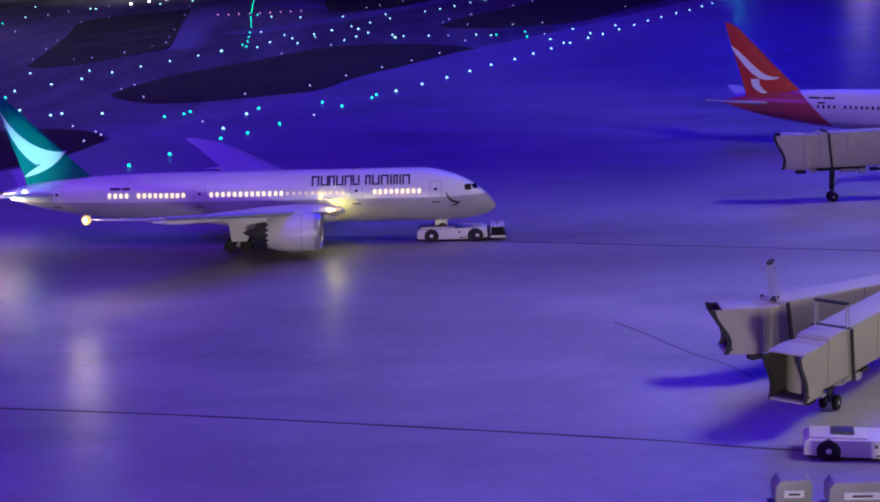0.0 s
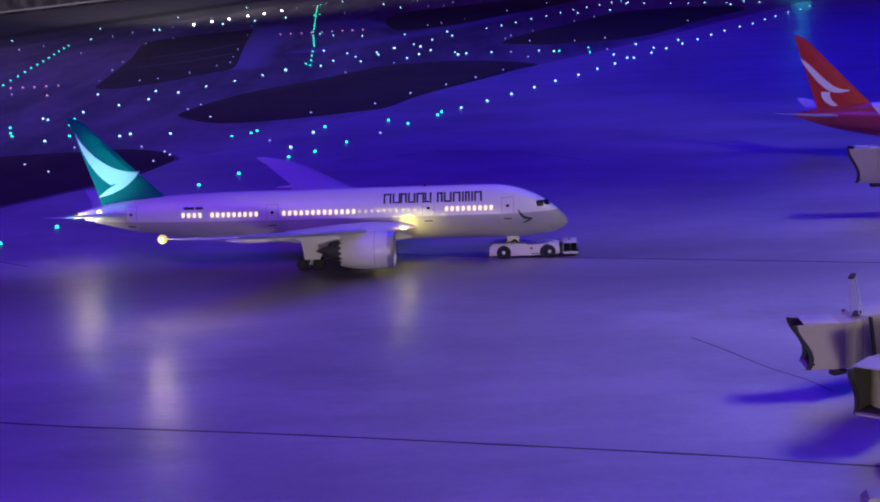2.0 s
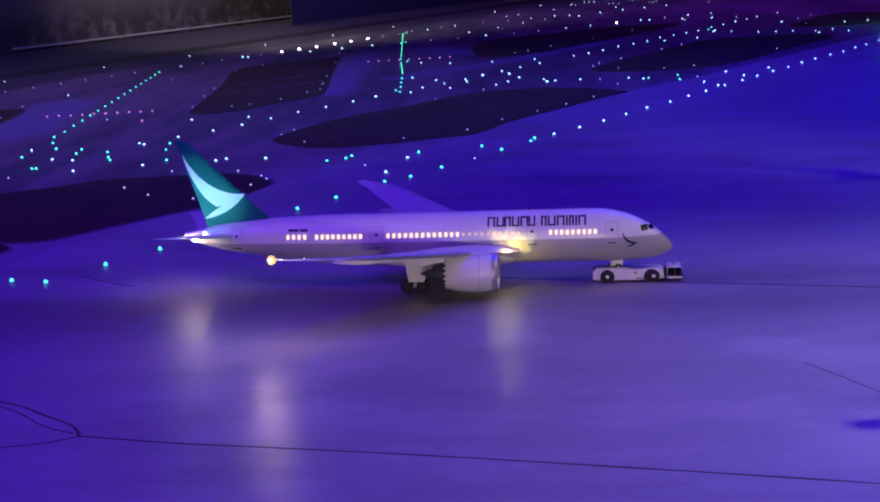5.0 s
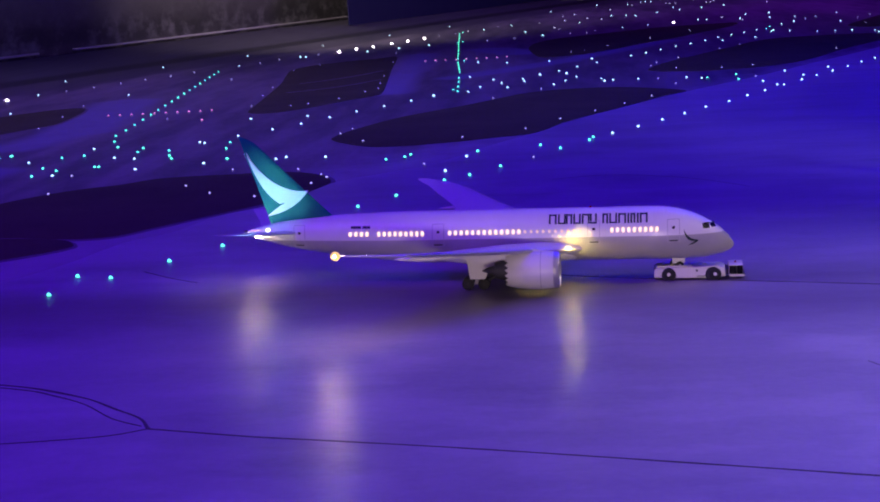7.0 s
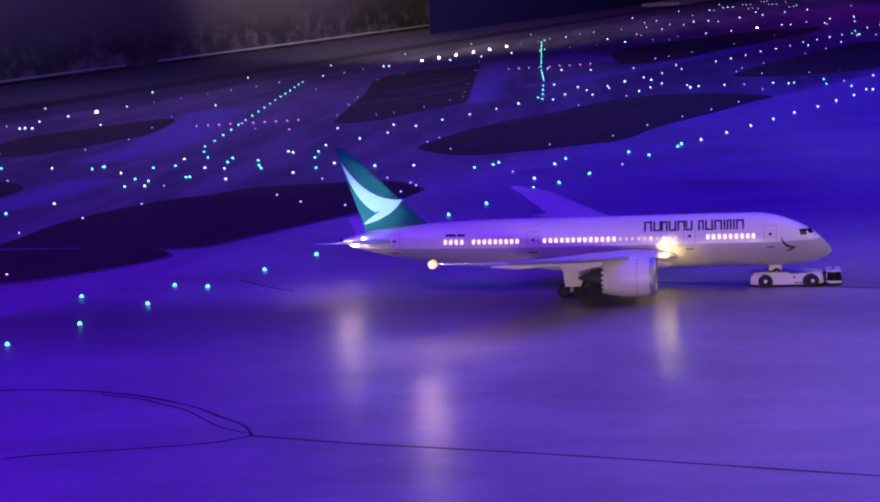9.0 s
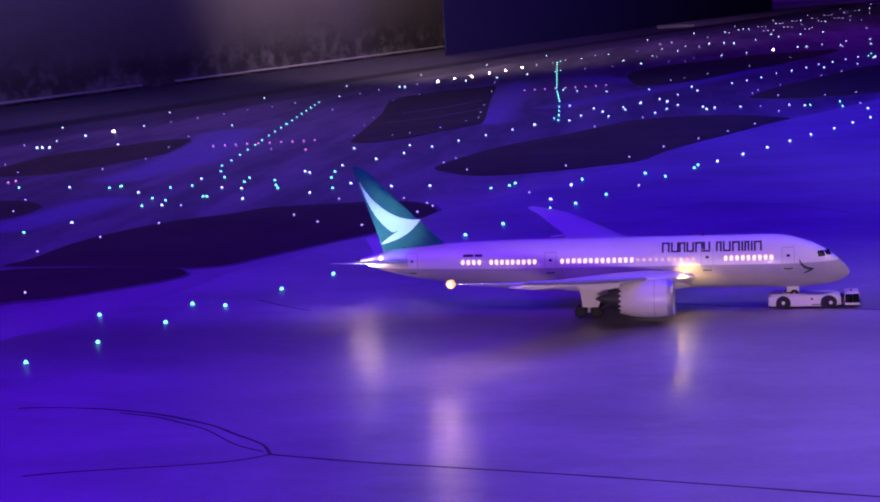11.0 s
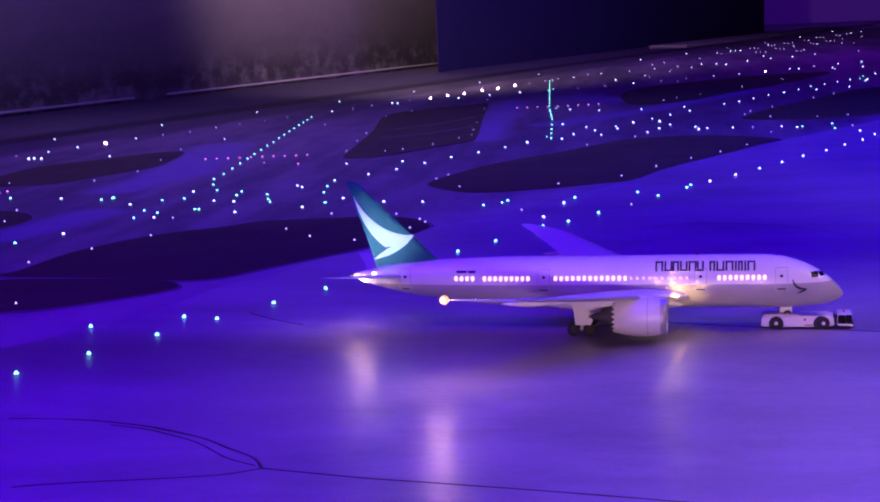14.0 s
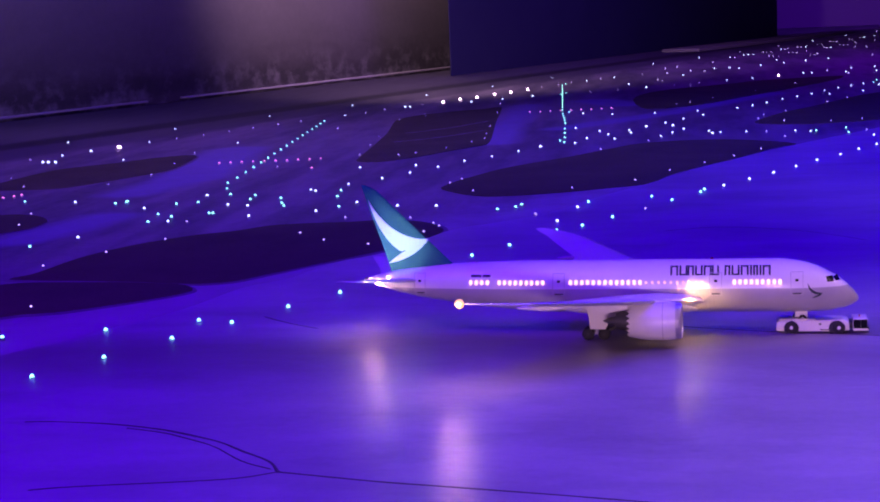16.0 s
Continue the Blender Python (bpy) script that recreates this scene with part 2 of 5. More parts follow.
def backdrop_material():
    """A printed evening landscape: hazy sky over a dark band of trees and low buildings."""
    m, nt, bsdf = nodes_of("printed_backdrop")
    v = coords(nt)
    tall = coords(nt, (0.30, 1.0, 1.0))
    sep = nt.nodes.new("ShaderNodeSeparateXYZ")
    nt.links.new(v, sep.inputs[0])
    n1, n2, n3, n4 = noise_tex(nt, tall, 6, 6, 0.7), noise_tex(nt, v, 1.2, 3), noise_tex(nt, v, 24, 4), noise_tex(nt, coords(nt, (0.6, 1.0, 0.8)), 11, 4, 0.6)
    off = nt.nodes.new("ShaderNodeMath"); off.operation = "MULTIPLY_ADD"
    off.inputs[1].default_value, off.inputs[2].default_value = -0.26, 0.13
    nt.links.new(n1, off.inputs[0])
    h = nt.nodes.new("ShaderNodeMath"); h.operation = "ADD"
    nt.links.new(sep.outputs["Z"], h.inputs[0]); nt.links.new(off.outputs[0], h.inputs[1])
    col = ramp(nt, h.outputs[0], [(0.0, (0.06, 0.055, 0.05)), (0.05, (0.03, 0.03, 0.028)), (0.12, (0.035, 0.035, 0.03)), (0.18, (0.075, 0.07, 0.062)),
                                  (0.30, (0.13, 0.121, 0.11)), (0.7, (0.24, 0.225, 0.205))])
    spots = ramp(nt, n4, [(0.48, (0, 0, 0)), (0.66, (0.6, 0.6, 0.6))])
    low = ramp(nt, sep.outputs["Z"], [(0.02, (1, 1, 1)), (0.16, (0.7, 0.7, 0.7)), (0.27, (0, 0, 0))])
    both = mix(nt, 1.0, spots, low, "MULTIPLY")
    col = mix(nt, both, col, (0.30, 0.28, 0.27))
    brick = add(nt, "ShaderNodeTexBrick", Scale=1.0, Mortar_Size=0.012, Bias=-0.25, Brick_Width=0.55, Row_Height=0.085)
    brick.offset, brick.squash = 0.37, 1.6
    brick.inputs["Color1"].default_value, brick.inputs["Color2"].default_value, brick.inputs["Mortar"].default_value = (0, 0, 0, 1), (0.8, 0.8, 0.8, 1), (0.05, 0.05, 0.05, 1)
    sw = nt.nodes.new("ShaderNodeCombineXYZ")
    nt.links.new(sep.outputs["X"], sw.inputs["X"]); nt.links.new(sep.outputs["Z"], sw.inputs["Y"])
    nt.links.new(sw.outputs[0], brick.inputs["Vector"])
    foot = ramp(nt, sep.outputs["Z"], [(0.0, (0.8, 0.8, 0.8)), (0.10, (0.6, 0.6, 0.6)), (0.17, (0, 0, 0))])
    col = mix(nt, mix(nt, 1.0, brick.outputs["Color"], mix(nt, 1.0, foot, ramp(nt, n4, [(0.45, (0, 0, 0)), (0.60, (1, 1, 1))]), "MULTIPLY"), "MULTIPLY"), col, (0.46, 0.42, 0.40))
    col = mix(nt, 0.15, col, ramp(nt, n2, [(0.3, (0.06, 0.055, 0.05)), (0.7, (0.2, 0.185, 0.17))]))
    col = mix(nt, 0.05, col, ramp(nt, n3, [(0.4, (0.04, 0.04, 0.04)), (0.7, (0.3, 0.28, 0.25))]))
    nt.links.new(col, bsdf.inputs["Base Color"])
    bsdf.inputs["Roughness"].default_value = 0.7
    return m


def livery_material(name, upper, lower, z_split, tail=None, tail_at=0.0, tail_slope=0.0):
    """Gloss aircraft paint: a white upper body, a grey belly and, for one livery, a coloured tail."""
    m, nt, bsdf = nodes_of(name)
    v = coords(nt)
    sep = nt.nodes.new("ShaderNodeSeparateXYZ")
    nt.links.new(v, sep.inputs[0])
    n1, n2 = noise_tex(nt, v, 25, 4), noise_tex(nt, v, 250, 2)
    st = nt.nodes.new("ShaderNodeMapRange")
    st.inputs["From Min"].default_value, st.inputs["From Max"].default_value = z_split - 0.0006, z_split + 0.0006
    nt.links.new(sep.outputs["Z"], st.inputs["Value"])
    col = mix(nt, st.outputs["Result"], lower, upper)
    if tail:
        k = nt.nodes.new("ShaderNodeMath"); k.operation = "MULTIPLY_ADD"
        k.inputs[1].default_value = tail_slope
        nt.links.new(sep.outputs["Z"], k.inputs[0]); nt.links.new(sep.outputs["X"], k.inputs[2])
        s2 = nt.nodes.new("ShaderNodeMapRange")
        s2.inputs["From Min"].default_value, s2.inputs["From Max"].default_value = tail_at - 0.001, tail_at + 0.001
        nt.links.new(k.outputs[0], s2.inputs["Value"])
        col = mix(nt, s2.outputs["Result"], tail, col)
    col = mix(nt, 0.10, col, ramp(nt, n1, [(0.3, (0.35, 0.34, 0.33)), (0.7, (0.85, 0.84, 0.82))]))
    nt.links.new(col, bsdf.inputs["Base Color"])
    bsdf.inputs["Roughness"].default_value = 0.33
    bsdf.inputs["Coat Weight"].default_value = 0.25
    bump(nt, bsdf, n2, 0.03, 0.0003)
    return m


APRON, FIELD, GRASS, BACKDROP = apron_material(), field_material(), grass_material(), backdrop_material()
BLUE_WALL = surface("dark_blue_panel", (0.006, 0.005, 0.060), 0.7, scale=3, fine=40)
PURPLE_WALL = surface("purple_wall", (0.16, 0.07, 0.20), 0.7, scale=2, fine=30)
HALL = surface("dark_hall_paint", (0.03, 0.03, 0.04), 0.85, scale=2, fine=30)
EMBANK = surface("embankment_grey", (0.16, 0.14, 0.15), 0.7, scale=6, fine=60)
LEDGE = surface("pale_ledge_paint", (0.38, 0.35, 0.35), 0.7, scale=6, fine=60)
JOINT = surface("floor_joint_filler", (0.10, 0.095, 0.10), 0.6, wear=0.55, scale=30)
JOINT_WORN = surface("worn_joint_filler", (0.22, 0.215, 0.22), 0.5, wear=0.4, scale=30)
LIVERY = livery_material("white_grey_livery", (0.80, 0.79, 0.77), (0.40, 0.39, 0.38), 0.0695)
LIVERY_RED = livery_material("white_red_livery", (0.80, 0.79, 0.77), (0.55, 0.54, 0.53), 0.048, (0.50, 0.025, 0.02), -0.481, 1.0)
WHITE = surface("white_gloss_paint", (0.78, 0.77, 0.75), 0.32, wear=0.12, coat=0.2)
WING_GREY = surface("wing_grey_paint", (0.70, 0.70, 0.71), 0.4, wear=0.15, coat=0.2)
TEAL = surface("deep_green_tail_paint", (0.0, 0.17, 0.165), 0.6, wear=0.15)
TEAL.node_tree.nodes["Principled BSDF"].inputs["Specular IOR Level"].default_value = 0.2
EMBLEM = surface("white_emblem_paint", (0.80, 0.83, 0.83), 0.6, wear=0.06)
DARK_GREEN = surface("dark_green_print", (0.012, 0.035, 0.04), 0.4, wear=0.1)
RED = surface("red_tail_paint", (0.52, 0.030, 0.02), 0.55, wear=0.12)
METAL = surface("bare_metal", (0.60, 0.59, 0.58), 0.42, metal=0.7, wear=0.2)
DARK_METAL = surface("dark_exhaust_metal", (0.10, 0.10, 0.11), 0.45, metal=0.6)
STRUT = surface("grey_strut", (0.45, 0.45, 0.46), 0.4)
RUBBER = surface("black_rubber", (0.014, 0.014, 0.016), 0.7)
GLASS_DARK = surface("dark_glazing", (0.008, 0.009, 0.012), 0.12, wear=0.05, bumps=0.0)
GLASS_DARK.node_tree.nodes["Principled BSDF"].inputs["Specular IOR Level"].default_value = 0.04
PANEL_LINE = surface("door_outline_grey", (0.58, 0.57, 0.57), 0.4)
TUG_WHITE = surface("cream_white_tug_paint", (0.80, 0.77, 0.70), 0.42, wear=0.12)
BRIDGE = surface("beige_bridge_panel", (0.46, 0.42, 0.35), 0.55, wear=0.2, scale=25)
BRIDGE_ROOF = surface("pale_bridge_roof", (0.50, 0.49, 0.50), 0.6, wear=0.2, scale=25)
# beige darkened: the shade inside the cab is put into this colour
BRIDGE_IN = surface("bridge_inside", (0.075, 0.066, 0.058), 0.85)
CANOPY = surface("dark_fabric_canopy", (0.035, 0.034, 0.04), 0.8)
BOX_GREY = surface("grey_container_sheet", (0.36, 0.36, 0.33), 0.5, wear=0.2)
LED_BODY = surface("lamp_housing", (0.25, 0.25, 0.25), 0.5)
WINDOW_LIT = glowing("lit_cabin_window", (1.0, 0.72, 0.50), 1.7)
WINDOW_DIM = glowing("dim_cabin_window", (1.0, 0.74, 0.55), 0.8)
WARM_LAMP = glowing("warm_landing_lamp", (1.0, 0.72, 0.16), 4.0)
WARM_TIP = glowing("warm_tip_lamp", (1.0, 0.64, 0.20), 1.15)
HOT_BULB = glowing("white_hot_bulb", (1.0, 0.9, 0.7), 14)
WHITE_TIP = glowing("white_position_lamp", (0.9, 0.95, 1.0), 14)
TAIL_LAMP = glowing("warm_tail_lamp", (1.0, 0.80, 0.55), 90)
BEACON_RED = surface("red_beacon_lens", (0.45, 0.02, 0.03), 0.2)
L_TEAL = glowing("teal_edge_lamp", (0.04, 1.0, 0.60), 3.2)
L_GREEN = glowing("green_centreline_lamp", (0.03, 1.0, 0.58), 2.6)
L_WHITE = glowing("cool_white_lamp", (0.45, 0.90, 1.0), 2.6)
L_DIM = glowing("dim_violet_white_lamp", (0.60, 0.62, 1.0), 1.5)
L_PINK = glowing("pink_stop_bar_lamp", (1.0, 0.35, 0.62), 1.6)
L_BIG = glowing("bright_white_lamp", (1.0, 0.95, 0.95), 9)


# ---- mesh helpers ----
def part(name, bm, material, parent=None, label="", m=None, smooth=True):
    me = bpy.data.meshes.new(name)
    bmesh.ops.recalc_face_normals(bm, faces=bm.faces)
    if smooth:
        for f in bm.faces:
            f.smooth = True
        for e in bm.edges:
            if len(e.link_faces) == 2 and e.calc_face_angle() > radians(38):
                e.smooth = False
    bm.to_mesh(me)
    bm.free()
    me.materials.append(material)
    ob = new(name, me)
    if parent:
        ob.parent = parent
    if m is not None:
        ob.matrix_basis = m
    if label:
        ob["label"] = label
    return ob


def again(ob, m, parent=None):
    """Another object on the same mesh."""
    o = new(ob.name.split(".")[0], ob.data)
    o.parent = parent or ob.parent
    o.matrix_basis = m
    return o


def loft(sections, caps=True):
    bm = bmesh.new()
    rings = [[bm.verts.new(p) for p in s] for s in sections]
    n = len(rings[0])
    for a, b in zip(rings, rings[1:]):
        for i in range(n):
            bm.faces.new((a[i], a[(i + 1) % n], b[(i + 1) % n], b[i]))
    if caps:
        bm.faces.new(rings[0][::-1])
        bm.faces.new(rings[-1])
    return bm


def box(sx, sy, sz, at=(0, 0, 0), bevel=0.0, seg=2, bm=None):
    own = bmesh.new()
    bmesh.ops.create_cube(own, size=1, matrix=Matrix.Translation(at) @ Matrix.Diagonal((sx, sy, sz, 1)))
    if bevel:
        bmesh.ops.bevel(own, geom=own.edges[:], offset=bevel, segments=seg, profile=0.5, affect="EDGES")
    if bm is None:
        return own
    return join(bm, own)


def join(bm, other):
    me = bpy.data.meshes.new("tmp")
    other.to_mesh(me)
    other.free()
    bm.from_mesh(me)
    bpy.data.meshes.remove(me)
    return bm


def turned(profile, n=24, axis="X"):
    """A solid of revolution from (along, radius) pairs about an axis."""
    rings = []
    for a, r in profile:
        ring = []
        for i in range(n):
            t = 2 * math.pi * i / n
            c, s = r * math.cos(t), r * math.sin(t)
            ring.append({"X": (a, c, s), "Y": (c, a, s), "Z": (c, s, a)}[axis])
        rings.append(ring)
    return loft(rings)


def rod(a, b, r, n=8):
    a, b = Vector(a), Vector(b)
    q = (b - a).to_track_quat("Z", "Y")
    return loft([[a + q @ Vector((r * math.cos(t), r * math.sin(t), 0)) for t in [2 * math.pi * i / n for i in range(n)]],
                 [b + q @ Vector((r * math.cos(t), r * math.sin(t), 0)) for t in [2 * math.pi * i / n for i in range(n)]]])


def bezier(p, n):
    out = []
    for i in range(n + 1):
        t = i / n
        q = [Vector(v) for v in p]
        while len(q) > 1:
            q = [a.lerp(b, t) for a, b in zip(q, q[1:])]
        out.append(q[0])
    return out


def smooth_line(points, n=12):
    """A Catmull-Rom line through the points."""
    p = [Vector(v) for v in points]
    p = [2 * p[0] - p[1], *p, 2 * p[-1] - p[-2]]
    out = []
    for a, b, c, d in zip(p, p[1:], p[2:], p[3:]):
        for i in range(n):
            t = i / n
            out.append(0.5 * (2 * b + (c - a) * t + (2 * a - 5 * b + 4 * c - d) * t * t + (3 * b - a - 3 * c + d) * t ** 3))
    return out + [p[-2]]


def slab(outline, z0, z1):
    bm = loft([[(p[0], p[1], z0) for p in outline], [(p[0], p[1], z1) for p in outline]])
    return bm


# ---- hall: floor, walls, ceiling ----
def structure(name, bm, material, label, category):
    return tagged(part(name, bm, material), label, category, kind="structure")


structure("ground", box(26, 36, 0.1, (0, 8, -0.054)), FIELD, "dark grey asphalt model taxiway ground of the layout", "ground")
edge = smooth_line([(-1.42, -2.2), (-1.31, -0.30), (-1.26, -0.18), (-1.21, -0.06), (-1.16, 0.01), (-1.13, 0.10), (-1.09, 0.17), (-1.05, 0.29), (-1.01, 0.46), (-0.95, 0.55), (-0.90, 0.73), (-0.81, 0.87), (-0.74, 1.14), (-0.66, 1.25), (-0.57, 1.37), (-0.51, 1.50), (-0.45, 1.68), (-0.39, 1.83), (-0.32, 1.99), (-0.18, 2.36), (-0.02, 2.71), (0.13, 3.01), (0.30, 3.32), (0.46, 3.61), (1.13, 4.93), (1.56, 5.79)])
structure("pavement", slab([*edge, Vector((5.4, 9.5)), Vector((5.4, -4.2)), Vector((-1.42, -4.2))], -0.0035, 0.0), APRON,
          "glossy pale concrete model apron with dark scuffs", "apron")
structure("ceiling", box(26, 36, 0.2, (0, 8, 3.6)), HALL, "dark unlit exhibition hall ceiling", "ceiling")
structure("wall_south", box(26, 0.2, 3.8, (0, -6.1, 1.7)), HALL, "dark painted hall wall behind the visitors", "wall")
structure("wall_east", box(0.2, 28, 3.8, (6.1, 7.5, 1.7)), HALL, "dark painted hall wall", "wall")
structure("wall_north", box(26, 0.2, 3.8, (0, 21.5, 1.7)), PURPLE_WALL, "plain wall washed by purple light", "wall")


def wall_between(name, a, b, height, thick, material, label, base=-0.004):
    a, b = Vector(a), Vector(b)
    d = (b - a)
    m = Matrix.Translation(((a.x + b.x) / 2, (a.y + b.y) / 2, base)) @ Matrix.Rotation(math.atan2(d.y, d.x), 4, "Z")
    ob = tagged(part(name, box(d.length, thick, height, (0, 0, height / 2), bevel=0.004), material, m=m), label, "backdrop", kind="structure")
    return ob


wall_between("wall_west", (-5.10, 1.20), (-1.82, 11.10), 3.6, 0.12, BACKDROP, "printed hazy landscape backdrop with dark treeline")
wall_between("wall_2", (-1.86, 9.16), (0.85, 16.96), 3.6, 0.009, BLUE_WALL, "dark blue backdrop panel beside the printed landscape")
for y0, y1 in ((3.6, 6.58), (6.90, 10.9)):
    a, b = [(-5.10 + (y - 1.2) * 0.3313 + 0.0732, y) for y in (y0, y1)]
    wall_between("trim", a, b, 0.013, 0.03, LEDGE, "pale ledge along the foot of the backdrop", 0.012)
wall_between("trim", (-0.25, 12.6), (2.10, 18.6), 0.030, 0.36, EMBANK, "pale low embankment along the foot of the far panels")


# grass islands between the taxiways
def island(points, bend=0.5):
    """A lawn with a smooth outline, a low mound with a rounded edge."""
    p = [Vector(v) for v in points]
    n = len(p)
    line = []
    for i in range(n):
        a, b, c, d = p[i - 1], p[i], p[(i + 1) % n], p[(i + 2) % n]
        for k in range(10):
            t = k / 10
            m0, m1 = bend * (c - a), bend * (d - b)
            line.append(b * (2 * t ** 3 - 3 * t * t + 1) + m0 * (t ** 3 - 2 * t * t + t) + c * (3 * t * t - 2 * t ** 3) + m1 * (t ** 3 - t * t))
    mid = sum(line, Vector((0, 0))) / len(line)
    rings = [[(*q, -0.006) for q in line], [(*q, -0.0025) for q in line], [(*(mid + (q - mid) * 0.985), -0.0005) for q in line],
             [(*(mid + (q - mid) * 0.6), 0.001) for q in line]]
    lawn = tagged(new("grass_island"), "dark flocked grass island between model taxiways", "grass island",
                  group="grass islands between the taxiways")
    part("turf", loft(rings), GRASS, lawn)
    # worn strip of bare board along the lawn's rim
    bm = bmesh.new()
    inner = [bm.verts.new((*(mid + (q - mid) * 0.992), -0.0012)) for q in line]
    outer = []
    for i, q in enumerate(line):
        d = (line[(i + 1) % len(line)] - line[i - 1]).normalized()
        outer.append(bm.verts.new((*(q + Vector((d.y, -d.x)) * 0.006 * (1 + noise.noise((q.x * 6, q.y * 6, 1)))), -0.0034)))
    for i in range(len(line)):
        k = (i + 1) % len(line)
        bm.faces.new((inner[i], inner[k], outer[k], outer[i]))
    part("rim", bm, EMBANK, lawn, "bare grey rim")
    return lawn


island(((-1.29, 2.88), (-1.33, 3.34), (-1.39, 4.00), (-1.48, 4.70), (-1.44, 4.99), (-1.31, 5.20), (-1.17, 5.33), (-1.09, 5.42), (-1.01, 4.48), (-0.93, 3.61), (-0.92, 3.35), (-1.02, 3.14), (-1.10, 2.95), (-1.18, 2.83), (-1.24, 2.81),), 0.25)
island(((-0.88, 2.00), (-0.87, 2.13), (-0.82, 2.32), (-0.76, 2.50), (-0.67, 2.67), (-0.58, 2.82), (-0.48, 3.03), (-0.40, 3.19), (-0.30, 3.27), (-0.19, 3.30), (-0.08, 3.29), (0.03, 3.21), (0.13, 3.07), (0.06, 2.95), (-0.02, 2.76), (-0.10, 2.58), (-0.18, 2.42), (-0.26, 2.23), (-0.33, 2.00), (-0.43, 1.92), (-0.54, 1.85), (-0.66, 1.80), (-0.74, 1.80), (-0.81, 1.87),), 0.45)
island(((-0.75, 1.17), (-0.79, 1.28), (-0.85, 1.34), (-0.92, 1.36), (-1.00, 1.34), (-1.10, 1.33), (-1.18, 1.30), (-1.24, 1.22), (-1.32, 1.16), (-1.41, 1.03), (-1.47, 0.86), (-1.49, 0.66), (-1.51, 0.59), (-1.35, 0.56), (-1.24, 0.54), (-1.12, 0.51), (-1.05, 0.53), (-1.00, 0.61), (-0.95, 0.69), (-0.90, 0.77), (-0.85, 0.85), (-0.80, 0.95), (-0.76, 1.05),), 0.45)
island(((-1.10, 0.45), (-1.14, 0.51), (-1.25, 0.54), (-1.36, 0.55), (-1.47, 0.55), (-1.51, 0.49), (-1.39, 0.22), (-1.33, 0.23), (-1.27, 0.25), (-1.20, 0.31), (-1.14, 0.37), (-1.11, 0.41),), 0.45)
island(((-1.92, 3.19), (-2.03, 3.20), (-2.16, 2.99), (-2.29, 2.80), (-2.32, 2.42), (-2.33, 2.20), (-2.22, 2.19), (-2.11, 2.19), (-2.03, 2.23), (-1.97, 2.35), (-1.90, 2.55), (-1.86, 2.73),), 0.45)
island(((-1.78, 1.46), (-1.84, 1.56), (-1.92, 1.61), (-1.99, 1.59), (-1.97, 1.42), (-1.84, 1.25), (-1.79, 1.28), (-1.77, 1.35),), 0.45)
island(((-0.47, 5.63), (-0.45, 6.08), (-0.34, 6.43), (-0.13, 6.70), (0.03, 6.90), (0.22, 7.15), (0.48, 7.30), (0.68, 7.37), (0.62, 7.01), (0.43, 6.53), (0.29, 6.17), (0.07, 5.70), (-0.12, 5.24), (-0.27, 5.04), (-0.40, 5.02),), 0.45)
island(((0.04, 4.01), (0.15, 4.44), (0.29, 4.77), (0.44, 5.14), (0.61, 5.55), (0.76, 5.73), (0.90, 5.78), (1.05, 5.82), (1.22, 5.79), (1.24, 5.48), (1.07, 5.14), (0.88, 4.74), (0.71, 4.32), (0.57, 4.08), (0.45, 3.96), (0.34, 3.91), (0.19, 3.88),), 0.45)
island(((1.20, 6.60), (1.37, 7.12), (1.59, 7.67), (1.80, 7.88), (1.95, 7.63), (1.94, 7.17), (1.77, 6.76), (1.60, 6.52), (1.40, 6.43), (1.28, 6.41),), 0.45)


# saw-cut joints and guide grooves in the apron
def groove(points, width, material=None, name="floor_joint", z=0.0, label="dark filled joint running across the concrete apron"):
    line = smooth_line(points, 10)
    bm = bmesh.new()
    rows = []
    for i, p in enumerate(line):
        d = (line[min(i + 1, len(line) - 1)] - line[max(i - 1, 0)]).normalized()
        n = Vector((-d.y, d.x)) * width * (0.62 + 0.55 * noise.noise((p.x * 14, p.y * 14, 3)))
        rows.append([bm.verts.new((*(p + n), z + 0.0002)), bm.verts.new((*(p + n * 0.6), z + 0.0006)),
                     bm.verts.new((*(p - n * 0.6), z + 0.0006)), bm.verts.new((*(p - n), z + 0.0002))])
    for a, b in zip(rows, rows[1:]):
        for k in range(3):
            bm.faces.new((a[k], a[k + 1], b[k + 1], b[k]))
    return tagged(part(name, bm, material or JOINT), label, name.replace("_", " "), kind="structure")


groove(((1.60, -1.32), (0.70, -1.06), (0.23, -0.93), (0.09, -0.885), (-0.08, -0.838), (-0.30, -0.78), (-0.45, -0.745), (-0.54, -0.725), (-0.61, -0.705), (-0.66, -0.69)), 0.0034)
groove(((-0.66, -0.69), (-0.68, -0.65), (-0.72, -0.61), (-0.76, -0.57), (-0.82, -0.53), (-0.86, -0.51), (-0.92, -0.49), (-0.99, -0.48), (-1.03, -0.48),), 0.0034)
groove(((-0.67, -0.68), (-0.71, -0.65), (-0.76, -0.59), (-0.81, -0.55), (-0.84, -0.53), (-0.89, -0.51),), 0.0020)
groove(((-0.66, -0.69), (-0.69, -0.71), (-0.72, -0.72), (-0.77, -0.73), (-0.83, -0.74), (-0.88, -0.75), (-0.91, -0.76),), 0.0022)
groove(((-0.39, 0.20), (-0.33, 0.15), (-0.27, 0.09), (-0.24, 0.07), (-0.13, 0.03), (0.04, -0.01), (0.29, -0.075), (0.53, -0.14), (1.60, -0.43)), 0.0030)
groove(((-0.90, 0.18), (-0.84, 0.12), (-0.79, 0.08),), 0.0016)
